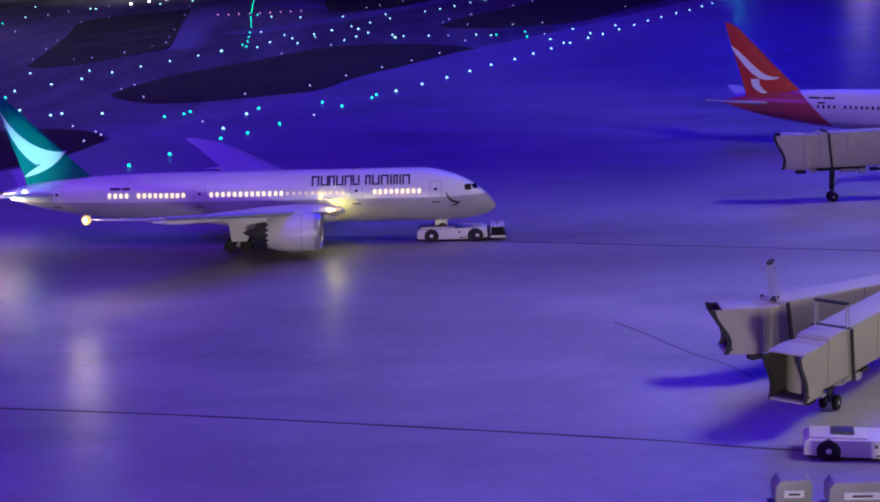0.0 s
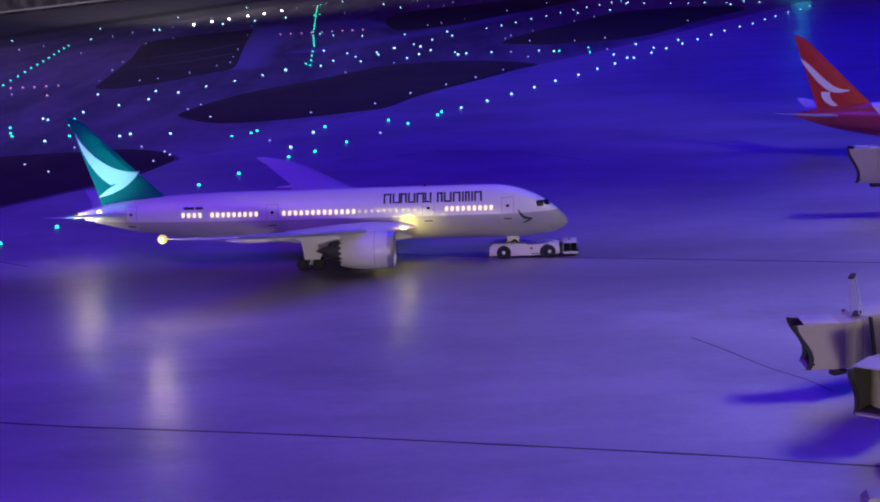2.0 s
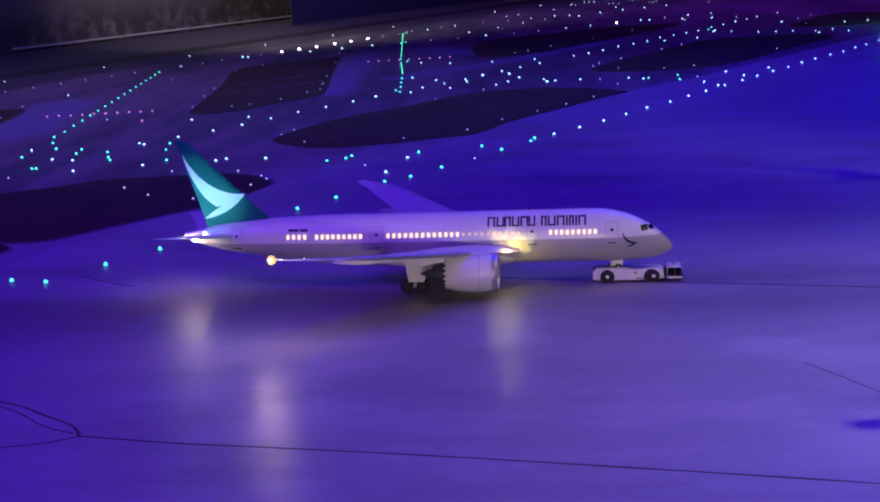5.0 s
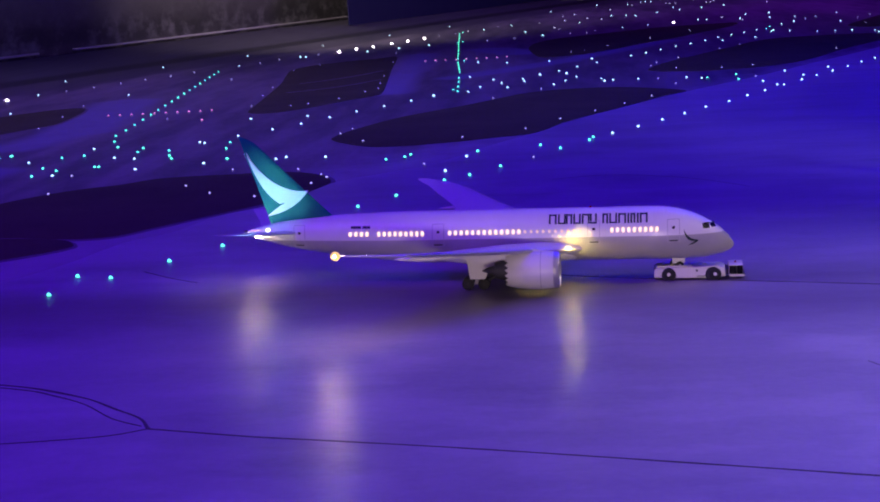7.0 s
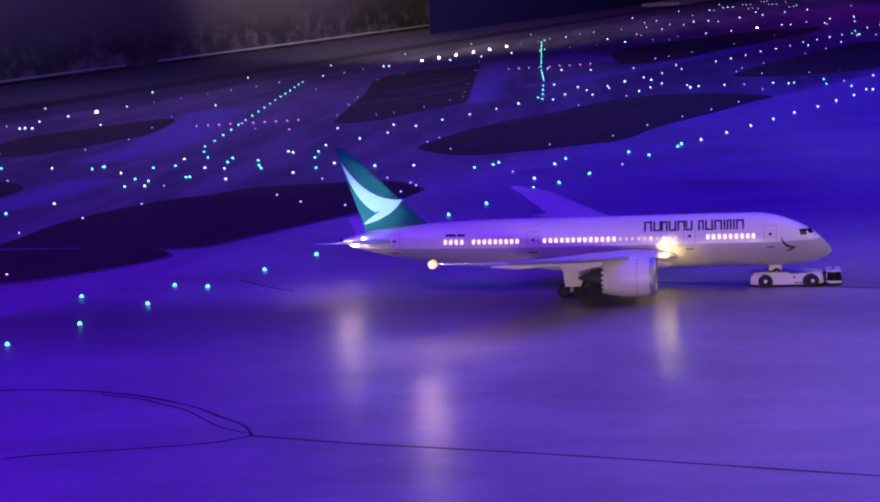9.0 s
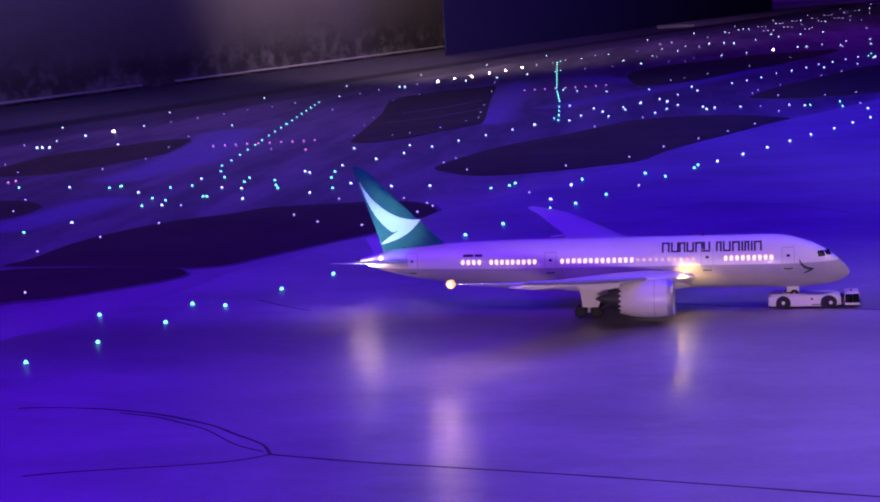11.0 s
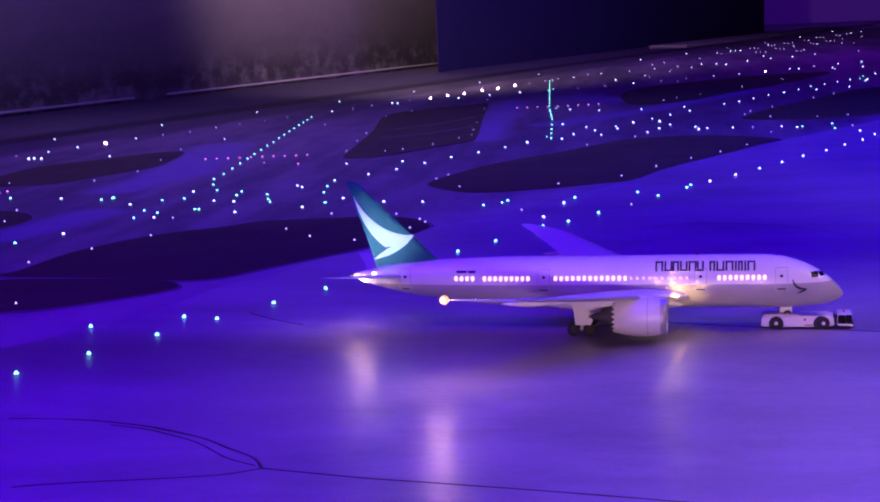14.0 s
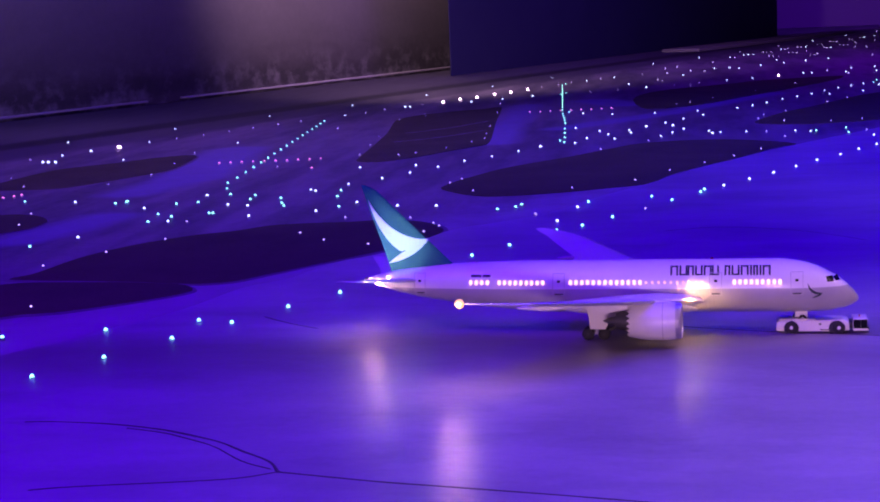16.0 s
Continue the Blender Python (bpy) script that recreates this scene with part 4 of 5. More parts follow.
# white sweep on the red fin
part("tail_emblem", strip(bezier([(-0.7100, 0.1820), (-0.6850, 0.1680), (-0.6640, 0.1370), (-0.6460, 0.1240), (-0.6220, 0.1260)], 16),
                          bezier([(-0.7100, 0.1820), (-0.6980, 0.1580), (-0.6760, 0.1450), (-0.6680, 0.1080), (-0.6220, 0.1240)], 16), -0.0050, 0.004), EMBLEM, red_fin)
part("tail_emblem", strip(bezier([(-0.6560, 0.1220), (-0.6600, 0.1080), (-0.6480, 0.1020), (-0.6250, 0.0860)], 12),
                          bezier([(-0.6720, 0.1220), (-0.6720, 0.1000), (-0.6540, 0.0990), (-0.6250, 0.0855)], 12), -0.0056, 0.004), EMBLEM, red_fin)
for piece in red_plane.children:
    if piece.name.split(".")[0] in ("wing", "engine_nacelle", "pylon", "belly_fairing", "main_gear"):
        piece.matrix_basis = Matrix.Translation((0.10, 0, 0)) @ piece.matrix_basis
red_plane.matrix_basis = Matrix.Translation((1.220, 0.556, 0)) @ Matrix.Rotation(radians(-22), 4, "Z") @ Matrix.Diagonal((1.063, 1.063, 1.063, 1))


# ---- tugs ----
def tug(label):
    t = tagged(new("aircraft_tug"), label, "tug", group="pushback tugs")
    side = ((-0.021, 0.0040), (-0.021, 0.0150), (-0.018, 0.0178), (0.040, 0.0190), (0.072, 0.0196), (0.080, 0.0165), (0.081, 0.0050), (0.062, 0.0035), (-0.005, 0.0035))
    bm = loft([[(x, y, z) for x, z in side] for y in (-0.019, 0.019)])
    bmesh.ops.bevel(bm, geom=bm.edges[:], offset=0.0012, segments=2, profile=0.5, affect="EDGES")
    body = part("body", bm, TUG_WHITE, t)
    part("deck", box(0.050, 0.030, 0.0030, (0.008, 0, 0.0188), 0.0008), TUG_WHITE, body)
    part("cradle", box(0.020, 0.016, 0.0050, (0.012, 0, 0.0208), 0.001), DARK_METAL, body)
    cab = part("cab", loft([[(x, y, z) for x, z in ((0.086, 0.0045), (0.085, 0.0080), (0.1066, 0.0080), (0.1070, 0.0045))] for y in (-0.0185, 0.0185)]), TUG_WHITE, t)
    part("cab_glazing", loft([[(x, y, z) for x, z in ((0.0855, 0.0078), (0.0860, 0.0200), (0.1050, 0.0206), (0.1068, 0.0078))] for y in (-0.0189, 0.0189)]), GLASS_DARK, cab, "dark wraparound cab windows")
    part("cab_roof", box(0.0196, 0.0375, 0.0010, (0.0954, 0, 0.0208), 0.0004), TUG_WHITE, cab)
    for x in (0.0855, 0.0962, 0.1052):
        for y in (-0.0185, 0.0185):
            part("pillar", box(0.0008, 0.0008, 0.0116, (x, y, 0.0150)), TUG_WHITE, cab)
    # dark box stands in for the shaded gap between body and cab
    part("cab_gap", box(0.008, 0.030, 0.0090, (0.0830, 0, 0.0108), 0.0006), CANOPY, t)
    part("bumper", box(0.003, 0.034, 0.0030, (0.1065, 0, 0.0055), 0.0006), DARK_METAL, t)
    part("beacon", turned([(0, 0.0012), (0.002, 0.0012), (0.0026, 0.0004)], 10, "Z"), BEACON_RED, cab, m=Matrix.Translation((0.095, 0, 0.0216)))
    for x in (0.0, 0.066):
        for y in (-0.0165, 0.0165):
            arch = part("wheel_arch", turned([(-0.003, 0.0112 if x else 0.0104), (0.003, 0.0112 if x else 0.0104)], 20, "Y"), CANOPY, body, m=Matrix.Translation((x - (0.003 if x else 0), y * 1.02, 0.0080)))
            w = wheel(t, x, y * 1.10, 0.0090, 0.0072, TUG_WHITE)
    part("marker", box(0.003, 0.0006, 0.003, (0.040, -0.0193, 0.0140)), DARK_METAL, body)
    part("step", box(0.012, 0.002, 0.001, (0.046, -0.0197, 0.0060)), DARK_METAL, body)
    return t


push = tug("cream-white pushback tug with dark cab windows under the airliner's nose")
push.matrix_basis = STAND @ Matrix.Translation((-0.094, 0.004, 0))
other = copy_thing(push, Matrix.Translation((0.246, -0.937, 0)) @ Matrix.Rotation(radians(-13), 4, "Z"))
tagged(other, "cream-white pushback tug standing by the boarding bridges")


# ---- boarding bridges ----
def bridge(label, at, heading, z0, z1, length, cab_turn=0, hoop=0.031, hoop_half=0.0214, hoop_turn=0, fx=0.082, tx=0.082):
    """A boarding bridge: cab with curved canopy, two telescoping tunnels, lift frame on wheels, and a round pedestal at the far end."""
    b = tagged(new("boarding_bridge"), label, "boarding bridge", group="boarding bridges")
    w, h = 0.018, z1 - z0
    tun = part("tunnel", box(length - 0.052, 2 * w, h, ((length + 0.052) / 2, 0, z0 + h / 2 + 0.003), 0.0012), BRIDGE, b)
    part("roof_panel", box(length - 0.056, 2 * w - 0.002, 0.0012, ((length + 0.056) / 2, 0, z1 + 0.0038), 0.0004), BRIDGE_ROOF, tun)
    for k in range(4):
        part("panel_rib", box(0.0016, 2 * w + 0.0016, h + 0.001, (0.10 + 0.07 * k, 0, z0 + h / 2 + 0.003), 0.0004), BRIDGE, tun)
    inner = part("inner_tunnel", box(0.044, 2 * w - 0.003, h - 0.003, (0.050, 0, z0 + h / 2 + 0.001), 0.001), BRIDGE, b)
    part("roof_panel", box(0.040, 2 * w - 0.005, 0.001, (0.050, 0, z1 + 0.0005), 0.0003), BRIDGE_ROOF, inner)
    part("rotating_joint", turned([(z0 + 0.0004, w - 0.0004), (z1 + 0.0012, w - 0.0004)], 28, "Z"), BRIDGE, b, m=Matrix.Translation((0.036, 0, 0)))
    # open cab: floor, roof, two curved side walls
    cab = part("cab", box(0.034, 2 * w, 0.0022, (0.014, 0, z0 + 0.001), 0.0005), BRIDGE, b)
    cab.matrix_basis = Matrix.Translation((0.036, 0, 0)) @ Matrix.Rotation(radians(cab_turn), 4, "Z") @ Matrix.Translation((-0.036, 0, 0))
    part("cab_roof", box(0.036, 2 * w + 0.001, 0.0022, (0.012, 0, z1 + 0.001), 0.0006), BRIDGE_ROOF, cab)
    for s in (-1, 1):
        prof = [(-0.004 + 0.0075 * math.sin(math.pi * (0.15 + 1.35 * k / 10)) - 0.0035 * k / 10, z0 + h * k / 10) for k in range(11)]
        line = prof + [(0.031, z1), (0.031, z0)]
        bm = loft([[(x, s * (w - 0.0012), z) for x, z in line], [(x, s * (w + 0.0008), z) for x, z in line]])
        part("cab_wall", bm, BRIDGE, cab)
        # dark sheet added over the beige wall for the shade inside
        part("inner_shade", loft([[(x + 0.0015, s * y, z) for x, z in line[:11] + [(0.0250, z1), (0.0250, z0)]] for y in (w - 0.0020, w - 0.0014)]), BRIDGE_IN, cab, "dark sheet for the shade inside the cab")
        bm = bmesh.new()
        rows_ = [[bm.verts.new((x + dx, s * (w + dy), z)) for dx, dy in ((0.0022, -0.0016), (-0.0028, -0.0016), (-0.0028, 0.0012), (0.0022, 0.0012))] for x, z in prof]
        for p, q in zip(rows_, rows_[1:]):
            for k in range(4):
                bm.faces.new((p[k], p[(k + 1) % 4], q[(k + 1) % 4], q[k]))
        bm.faces.new(rows_[0][::-1]); bm.faces.new(rows_[-1])
        part("canopy_edge", bm, CANOPY, cab, "dark fabric docking edge")
        part("bolt", turned([(-0.001, 0.0016), (0.001, 0.0016)], 10, "Y"), CANOPY, cab, m=Matrix.Translation((0.004, s * (w + 0.001), z0 + 0.006)))
    part("inner_floor", box(0.030, 2 * w - 0.004, 0.001, (0.016, 0, z0 + 0.0028)), BRIDGE_IN, cab)
    part("back_wall", box(0.0012, 2 * w - 0.003, h - 0.002, (0.0270, 0, z0 + h / 2)), BRIDGE_IN, cab)
    # lift frame with hoop over the roof, columns and wheel truck
    def leaning(x, y, za, zb, lean):
        return loft([[(x + dx + lean * k, y + dy, z) for dx, dy in ((-0.0019, -0.0011), (0.0019, -0.0011), (0.0019, 0.0011), (-0.0019, 0.0011))] for k, z in ((1, za), (0, zb))])

    frame_ = part("lift_frame", leaning(fx, -(w + 0.0026), z0 - 0.003, z1 + 0.004, 0.009), CANOPY, b, smooth=False)
    part("column", leaning(fx, w + 0.0026, z0 - 0.003, z1 + 0.004, 0.009), CANOPY, frame_, smooth=False)
    leg = part("wheel_leg", rod((tx, 0, 0.009), (tx - 0.002, 0, z0), 0.0034, 14), DARK_METAL, frame_)
    part("sleeve", turned([(0.021, 0.0044), (z0, 0.0044)], 16, "Z"), CANOPY, leg, m=Matrix.Translation((tx - 0.001, 0, 0)))
    part("hydraulic_rod", rod((tx + 0.001, 0.004, 0.013), (tx + 0.018, 0.004, z0 - 0.002), 0.0012), METAL, leg)
    # drive boxes and cable trays slung under the tunnel
    for x, y, sx, sz, mat in ((0.024, -0.010, 0.016, 0.0050, CANOPY), (0.045, -0.012, 0.010, 0.0036, METAL), (0.105, -0.008, 0.026, 0.0060, STRUT), (0.128, -0.013, 0.012, 0.0070, METAL), (0.150, -0.010, 0.016, 0.0046, CANOPY)):
        part("drive_box", box(sx, 0.010, sz, (x, y, z0 - 0.0012 - sz / 2), 0.0006), mat, b)
    turn = Matrix.Translation((fx, 0, 0)) @ Matrix.Rotation(radians(hoop_turn), 4, "Z")
    for dx in (-0.004, 0.004):
        for y in (-hoop_half, hoop_half):
            part("hoop_rod", rod((dx, y, z1 + 0.0035), (dx * 0.6 - hoop * 0.12, y, z1 + hoop), 0.0007), STRUT, frame_, m=turn)
    part("hoop_beam", box(0.006, 2 * hoop_half + 0.003, 0.0024, (-hoop * 0.12, 0, z1 + hoop), 0.0008), CANOPY, frame_, m=turn)
    part("hoop_foot", box(0.009, 2 * hoop_half + 0.003, 0.0010, (0, 0, z1 + 0.0040), 0.0003), CANOPY, frame_, m=turn)
    part("axle", rod((tx, -0.0075, 0.0075), (tx, 0.0075, 0.0075), 0.0020), STRUT, leg)
    part("under_frame", box(0.090, 0.020, 0.0050, (0.090, 0, z0 - 0.0012), 0.0008), CANOPY, b)
    for s in (-1, 1):
        wheel(b, tx, s * 0.0070, 0.0080, 0.0050)
    part("pedestal", turned([(0.0, 0.018), (0.004, 0.014), (z0, 0.014)], 20, "Z"), STRUT, b, m=Matrix.Translation((length - 0.03, 0, 0)))
    part("rotunda", turned([(z0 - 0.002, 0.026), (z1 + 0.006, 0.026)], 24, "Z"), BRIDGE, b, m=Matrix.Translation((length + 0.005, 0, 0)))
    b.matrix_basis = Matrix.Translation((*at, 0)) @ Matrix.Rotation(radians(heading), 4, "Z") @ Matrix.Diagonal((0.95, 0.95, 0.95, 1))
    return b


bridge("beige boarding bridge with open cab, parked without an aircraft", (0.222, -0.886), 51, 0.034, 0.082, 0.42, 0, 0.030, 0.0165, 0, 0.098, 0.098)
bridge("beige boarding bridge with dark docking canopy beside a tug", (0.203, -0.728), 28, 0.034, 0.082, 0.42, -29, 0.044, 0.009, -50, 0.058)
bridge("beige boarding bridge on a wheeled leg at the red-tailed airliner", (0.482, 0.225), 4, 0.057, 0.113, 0.36, -20, 0.006, 0.012, 0, 0.066)


# ---- baggage containers ----
def container(label, at, turn, sx):
    c = tagged(new("baggage_container"), label, "container", group="baggage containers")
    bm = loft([[(x, y, z) for x, z in ((-sx + 0.003, 0.006), (-sx, 0.011), (-sx, 0.024), (-sx + 0.004, 0.0290), (sx - 0.003, 0.0295), (sx, 0.026), (sx, 0.006))] for y in (-0.011, 0.011)])
    bmesh.ops.bevel(bm, geom=bm.edges[:], offset=0.0012, segments=2, profile=0.5, affect="EDGES")
    body = part("body", bm, BOX_GREY, c)
    part("label_plate", box(sx * 1.1, 0.0006, 0.006, (0, -0.0113, 0.018)), EMBLEM, body)
    part("print_bar", box(sx * 0.6, 0.0006, 0.0016, (0, -0.0118, 0.018)), DARK_METAL, body)
    part("dolly_deck", box(2 * sx + 0.006, 0.026, 0.0022, (0, 0, 0.0050), 0.0006), DARK_METAL, c)
    part("tow_bar", box(0.016, 0.0020, 0.0014, (-sx - 0.010, 0, 0.0042), 0.0004), DARK_METAL, c)
    for x in (-sx + 0.004, sx - 0.004):
        for y in (-0.011, 0.011):
            wheel(c, x, y, 0.0028, 0.0024)
    c.matrix_basis = Matrix.Translation((*at, 0)) @ Matrix.Rotation(radians(turn), 4, "Z")
    return c


container("grey baggage container on a dark dolly", (0.182, -1.068), -3, 0.0145)
container("long grey baggage container on a dark dolly", (0.234, -1.077), -3, 0.026)


# ---- airfield lights ----
def field_light(name, glow, r, label, group):
    """A small round fitting with a glowing dome."""
    base = tagged(part(name, turned([(-0.006, r * 1.25), (0.0005, r * 1.25), (0.0010, r * 1.0)], 10, "Z"), LED_BODY), label, "airfield light", group=group)
    part("lens", turned([(0.0008, r), (0.0008 + r * 0.6, r * 0.86), (0.0008 + r * 1.15, r * 0.45), (0.0008 + r * 1.3, r * 0.1)], 10, "Z"), glow, base)
    return base


def place(light, points, first=True):
    for i, (x, y) in enumerate(points):
        m = Matrix.Translation((x, y, 0))
        if i == 0 and first:
            light.matrix_basis = m
        else:
            copy_thing(light, m)


def row(a, b, n):
    return [(a[0] + (b[0] - a[0]) * i / (n - 1), a[1] + (b[1] - a[1]) * i / (n - 1)) for i in range(n)]


TEAL_SPOTS = ((-2.01, 1.87), (-1.72, 1.78), (-1.70, 1.81), (-1.70, 1.82), (-1.52, 1.53), (-1.50, 1.39), (-1.45, 1.94), (-1.49, 1.77), (-1.54, 1.74), (-1.36, 1.81), (-1.37, 1.90), (-1.47, 1.48), (-1.28, 1.82), (-1.25, 1.71), (-1.23, 1.65), (-1.15, 1.97), (-1.13, 1.83), (-1.08, 1.61), (0.23, 3.51), (0.34, 3.60), (0.33, 3.40), (-0.67, 1.49), (-0.63, 1.53), (-0.62, 1.57), (-0.50, 1.11), (-0.51, 1.05), (-0.58, 0.91), (-0.46, 1.60), (-0.45, 1.18), (-0.39, 1.31), (-0.31, 1.68), (-0.26, 1.60), (-0.19, 1.75), (-0.18, 1.81), (-0.64, 0.78), (-1.12, -0.24), (-1.06, -0.12), (-1.13, 0.08), (-1.00, 0.01), (-0.94, 0.13), (-1.00, 0.15), (-1.28, 0.03), (-1.64, 1.01), (0.76, 6.49), (0.80, 6.70),)
TEAL_SPOTS_B = ((-0.88, 0.26), (-0.82, 0.39), (-1.38, 1.53), (-0.77, 0.53), (-0.70, 0.66), (-1.39, 1.53),)
WHITE_SPOTS = ((-2.68, 3.92), (-2.47, 3.32), (-2.15, 3.07), (-2.31, 3.83), (-1.85, 1.83), (-1.60, 1.66), (-1.45, 1.39), (-1.58, 1.14), (-2.43, 4.54), (-1.91, 3.68), (-2.18, 5.23), (-1.51, 1.92), (-1.39, 1.70), (-1.33, 1.67), (-1.27, 1.46), (-1.24, 2.00), (-1.22, 1.97), (-1.12, 1.53), (-1.91, 5.88), (-1.79, 5.11), (-1.64, 6.62), (-1.22, 2.59), (-1.05, 2.62), (-1.03, 2.39), (-1.09, 2.26), (-1.16, 2.12), (-0.97, 2.55), (-0.91, 2.71), (-0.84, 2.85), (-1.36, 7.39), (-1.07, 8.23), (-0.81, 7.63), (-0.66, 8.02), (-0.66, 4.74), (-0.53, 4.64), (-0.35, 4.64), (-0.64, 3.93), (-0.54, 3.76), (-0.50, 3.59), (-0.57, 3.45), (-0.47, 3.39), (-0.43, 3.75), (-0.42, 3.64), (-0.60, 3.27), (-0.77, 3.01),)
WHITE_SPOTS_B = ((-0.93, 1.60), (-0.95, 1.57), (-0.83, 1.58), (-1.05, 1.69), (-0.23, 8.02), (0.02, 7.22), (0.17, 7.38), (-0.17, 4.70), (-0.15, 4.45), (-0.23, 4.26), (-0.30, 4.08), (-0.23, 3.75), (-0.27, 3.59), (-0.31, 3.45), (-0.14, 3.62), (-0.10, 3.55), (-0.01, 3.55), (-0.00, 4.80), (0.07, 4.95), (0.14, 5.11), (0.22, 5.32), (0.30, 5.49), (0.38, 5.68), (0.16, 3.54), (0.21, 3.49), (0.01, 2.16), (0.08, 2.31), (-0.06, 2.02), (-0.13, 1.88), (0.46, 5.92), (0.46, 5.63), (0.54, 6.07), (0.62, 6.24), (0.70, 6.41), (0.63, 5.78), (0.76, 6.26), (0.40, 3.27), (0.37, 2.93), (0.30, 2.78), (0.23, 2.62), (0.15, 2.47), (-0.51, 1.26), (-0.48, 1.50), (0.89, 6.93), (0.85, 6.23),)
WHITE_SPOTS_C = ((1.06, 7.70), (1.09, 7.45), (1.18, 7.67), (0.97, 6.09), (1.05, 6.03), (1.14, 6.07), (1.24, 5.99), (1.34, 6.07), (1.39, 5.92), (1.36, 8.06), (0.43, 3.12), (0.45, 3.11), (0.52, 3.67), (0.53, 3.28), (0.56, 3.47), (0.60, 3.43), (0.69, 3.78), (0.68, 3.60), (0.76, 3.77), (0.84, 3.96), (0.92, 4.13), (1.01, 4.31), (1.09, 4.46), (1.18, 4.67), (1.26, 4.85), (1.36, 5.07), (1.45, 5.24), (1.54, 5.45),)
FAR_SPOTS = ((-0.45, 9.97), (-0.10, 10.90), (-0.02, 8.84), (0.14, 10.79), (0.08, 8.85), (0.14, 8.71), (0.26, 11.18), (0.30, 11.27), (0.34, 11.23), (0.62, 12.24), (0.87, 12.76), (1.06, 14.43), (1.04, 12.22), (1.54, 16.12), (1.64, 15.18), (1.80, 15.69), (0.30, 9.12), (0.45, 9.91), (0.47, 9.37), (0.64, 9.63), (0.82, 9.90), (0.49, 7.79), (0.54, 7.76), (0.74, 7.76), (0.82, 8.25), (0.98, 8.37), (0.92, 7.77), (-0.54, 7.13), (-0.43, 6.71), (-2.44, 3.06), (-2.42, 3.06), (-2.39, 3.05), (-2.42, 3.48), (-1.59, 5.61), (-1.56, 5.59), (-1.29, 5.85), (-1.15, 6.02), (-1.01, 6.19), (-0.71, 3.16), (-0.37, 3.91), (-0.27, 3.93), (-0.13, 3.51), (0.78, 6.35), (0.99, 7.18), (1.23, 5.83),)
FAR_SPOTS_B = ((1.52, 6.71), (1.66, 6.79), (1.22, 6.97), (1.89, 7.07),)
DIM_SPOTS = ((-2.54, 3.19), (-2.33, 2.53), (-2.18, 2.27), (-1.87, 2.53), (-1.92, 2.28), (-1.88, 1.60), (-1.82, 1.38), (-2.25, 3.99), (-2.18, 4.13), (-2.12, 4.31), (-1.96, 3.28), (-2.06, 4.47), (-1.99, 4.63), (-1.93, 4.81), (-1.51, 2.70), (-1.91, 2.89), (-1.65, 4.29), (-1.72, 5.26), (-1.67, 5.48), (-1.53, 5.79), (-1.46, 4.69), (-1.39, 4.97), (-1.38, 3.78), (-1.35, 3.44), (-1.31, 3.04), (-1.17, 3.00), (-1.12, 3.05), (-1.04, 3.21), (-0.98, 3.44), (-0.95, 3.57), (-0.97, 3.80), (-1.00, 4.17), (-0.87, 2.10), (-0.85, 2.20), (-0.78, 1.90), (-1.12, 5.64), (-1.06, 4.98), (-1.04, 7.13), (-0.96, 7.33), (-0.90, 7.55), (-0.74, 7.93), (-0.72, 6.44), (-0.58, 6.57), (-0.49, 8.28), (-0.35, 3.29),)
DIM_SPOTS_B = ((-0.50, 3.01), (-0.36, 2.06), (-0.35, 7.39), (-0.28, 6.85), (-0.19, 6.79), (-0.14, 7.06), (0.37, 6.68), (0.13, 6.06), (-0.09, 5.56), (-0.20, 5.32), (-0.26, 5.19), (0.09, 4.35), (0.06, 4.18), (0.19, 4.57), (0.15, 4.02), (0.11, 3.32), (0.06, 3.55), (0.01, 2.88), (-0.08, 2.67), (-0.17, 2.49), (-0.27, 2.29), (0.51, 5.30), (0.40, 5.06), (0.32, 3.96), (0.44, 4.02), (0.40, 3.50), (-0.57, 1.39), (-0.32, 1.45), (-0.52, 1.91), (-1.34, 0.29), (-1.50, 0.74), (-1.43, 0.91), (-0.88, 0.96), (-0.79, 1.13), (-0.79, 1.27), (-0.77, 1.22), (-0.86, 1.37), (-1.02, 1.40), (-1.40, 1.38), (-0.99, 1.03), (-1.07, 1.15), (-1.36, 1.09), (0.87, 4.79), (1.32, 6.76), (1.37, 7.34),)
DIM_SPOTS_C = ((1.50, 7.68),)
FAINT_SPOTS = ((-0.35, 9.10), (-0.33, 8.40), (-0.38, 7.55), (-0.27, 9.31), (-0.18, 8.62), (-0.01, 9.90), (-0.09, 8.46), (0.17, 10.64), (0.26, 12.03), (0.44, 11.68), (0.47, 11.65), (0.50, 11.61), (0.65, 13.20), (0.65, 12.20), (0.68, 12.32), (0.44, 10.74), (0.47, 10.71), (0.51, 10.67), (0.63, 11.34), (0.66, 11.30), (0.69, 11.27), (0.79, 12.68), (0.82, 12.64), (0.80, 11.72), (1.01, 13.29), (1.05, 13.24), (1.00, 12.43), (1.01, 12.25), (1.19, 14.04), (1.22, 13.99), (1.25, 13.95), (1.18, 12.90), (1.21, 12.86), (1.24, 12.81), (1.43, 14.57), (1.46, 14.52), (1.37, 13.39), (1.24, 12.14), (1.58, 15.03), (1.34, 12.18), (1.60, 13.88), (2.01, 17.37), (0.78, 10.65), (0.82, 10.86), (0.75, 10.68),)
FAINT_SPOTS_B = ((0.65, 7.98), (0.74, 7.61), (1.17, 10.25),)
RUNWAY_SPOTS = ((-2.36, 3.62), (-1.44, 5.89), (-1.38, 6.09), (-1.31, 6.24), (-1.24, 6.46), (-1.17, 6.63), (-1.10, 6.87), (0.33, 7.54),)
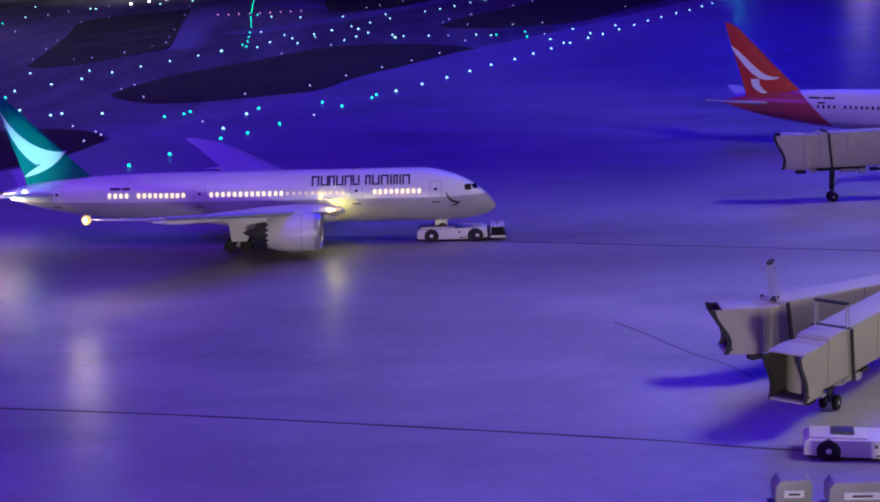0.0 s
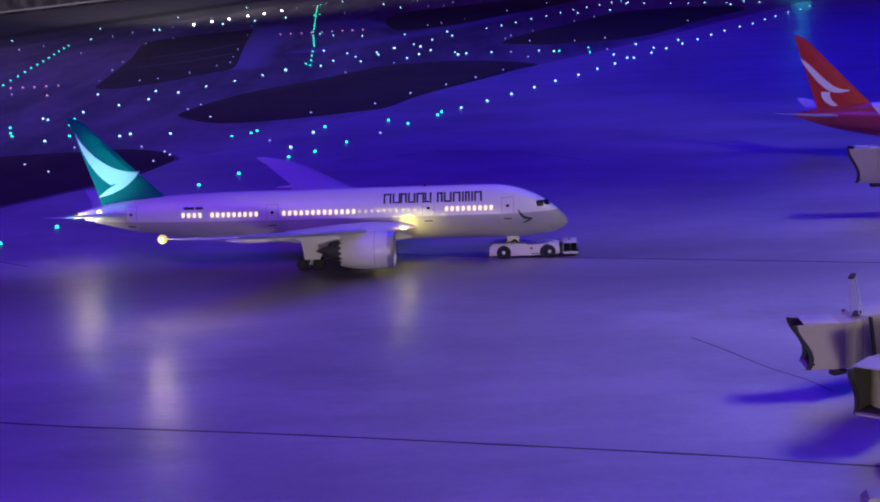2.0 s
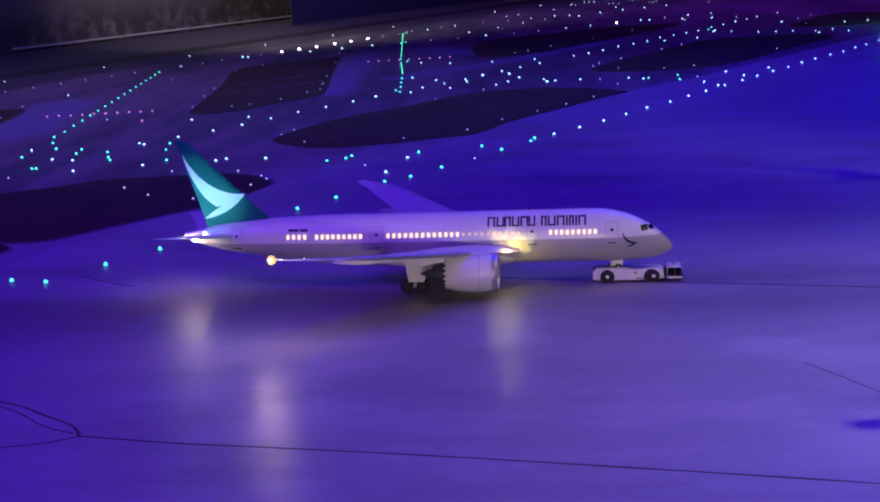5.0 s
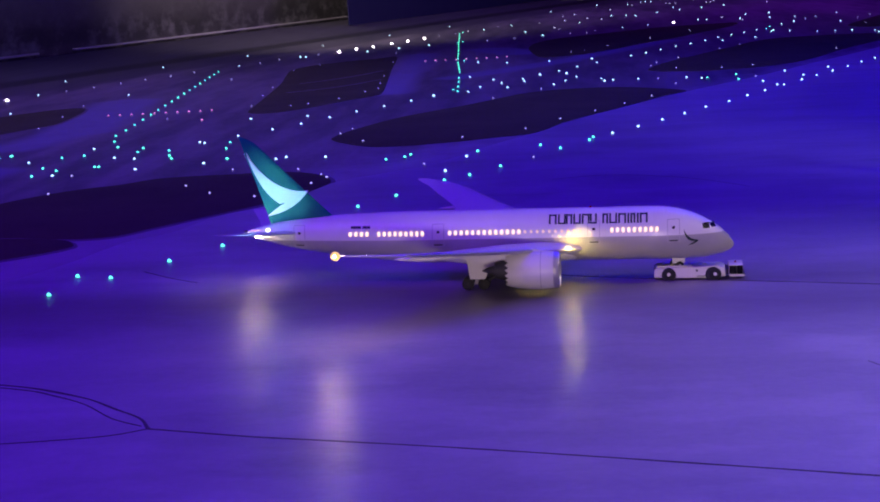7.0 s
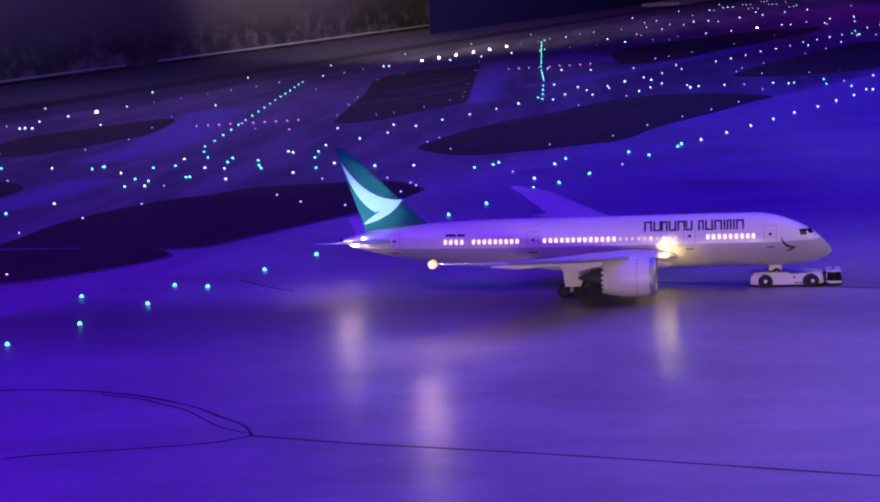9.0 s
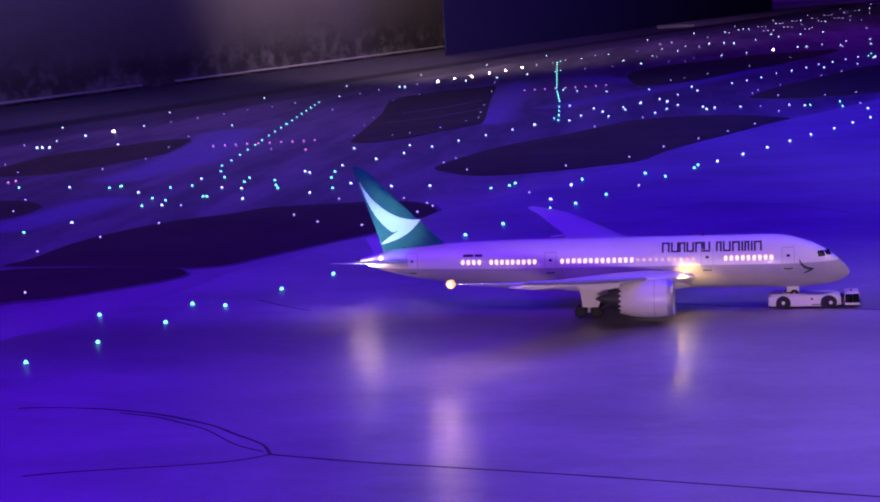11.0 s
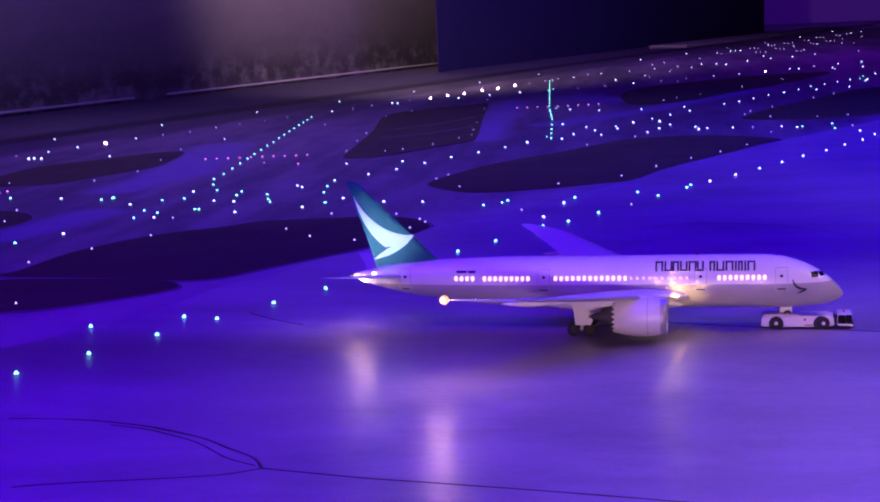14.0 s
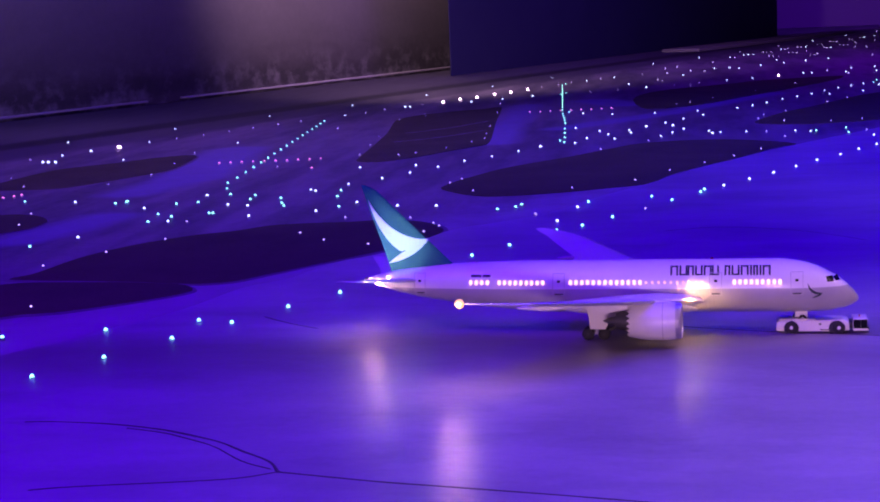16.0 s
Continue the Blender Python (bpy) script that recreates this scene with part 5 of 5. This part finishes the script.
STOP_SPOTS = ((-2.12, 1.98), (-2.10, 2.01), (-2.09, 2.04), (-1.38, 2.62),)
teal = field_light("taxiway_light", L_TEAL, 0.0034, "small glowing teal taxiway edge light", "teal taxiway lights")
place(teal, TEAL_SPOTS)
place(teal, TEAL_SPOTS_B, False)
cool = field_light("taxiway_light", L_WHITE, 0.0036, "small glowing cool white taxiway light", "white taxiway lights")
place(cool, WHITE_SPOTS)
place(cool, WHITE_SPOTS_B, False)
place(cool, WHITE_SPOTS_C, False)
cool_far = field_light("taxiway_light", L_WHITE, 0.0048, "glowing cool white light far down the field", "far taxiway lights")
place(cool_far, FAR_SPOTS)
place(cool_far, FAR_SPOTS_B, False)
dim = field_light("taxiway_light", L_DIM, 0.0025, "dim violet-white light beside the taxiway", "dim taxiway lights")
place(dim, DIM_SPOTS)
place(dim, DIM_SPOTS_B, False)
place(dim, DIM_SPOTS_C, False)
faint = field_light("taxiway_light", L_DIM, 0.0042, "faint violet-white light at the far end of the field", "faint far lights")
place(faint, FAINT_SPOTS)
place(faint, FAINT_SPOTS_B, False)
big = field_light("runway_light", L_BIG, 0.0070, "large bright white runway threshold light", "bright runway lights")
place(big, RUNWAY_SPOTS)
pink = field_light("stop_bar_light", L_PINK, 0.0034, "dim pink stop bar light across the taxiway", "pink stop bar lights")
place(pink, STOP_SPOTS)
place(pink, row((-1.75, 2.87), (-1.42, 2.93), 10), False)
place(pink, row((-0.91, 4.95), (-0.55, 5.05), 9), False)
green = field_light("centreline_light", L_GREEN, 0.0036, "glowing green centreline light set in the taxiway", "green centreline lights")
place(green, row((-0.64, 3.31), (-0.68, 3.91), 4))
place(green, row((-0.70, 4.21), (-0.75, 4.77), 5), False)
place(green, row((-0.77, 5.03), (-0.93, 7.25), 13), False)
place(green, row((-1.55, 2.37), (-1.81, 4.76), 16), False)
place(green, ((-0.66, 3.38), (-0.73, 4.87), (-0.87, 6.31), (-0.85, 6.40), (-0.92, 7.37), (-1.54, 2.23), (-1.50, 2.08),), False)
beacon_light = field_light("apron_flood_light", L_TEAL, 0.016, "bright teal light at the far edge of the apron", "flood lights")
place(beacon_light, [(1.72, 6.54)])
# warm light of the stands beyond the red-tailed airliner
lamp("stand_flood_lamp", "POINT", 1.6, (1.0, 0.72, 0.66), Matrix.Translation((2.54, 7.0, 0.27)), 0.03)
lamp("apron_flood_lamp", "POINT", 0.4, (0.05, 0.85, 1.0), Matrix.Translation((1.72, 6.50, 0.16)), 0.03)
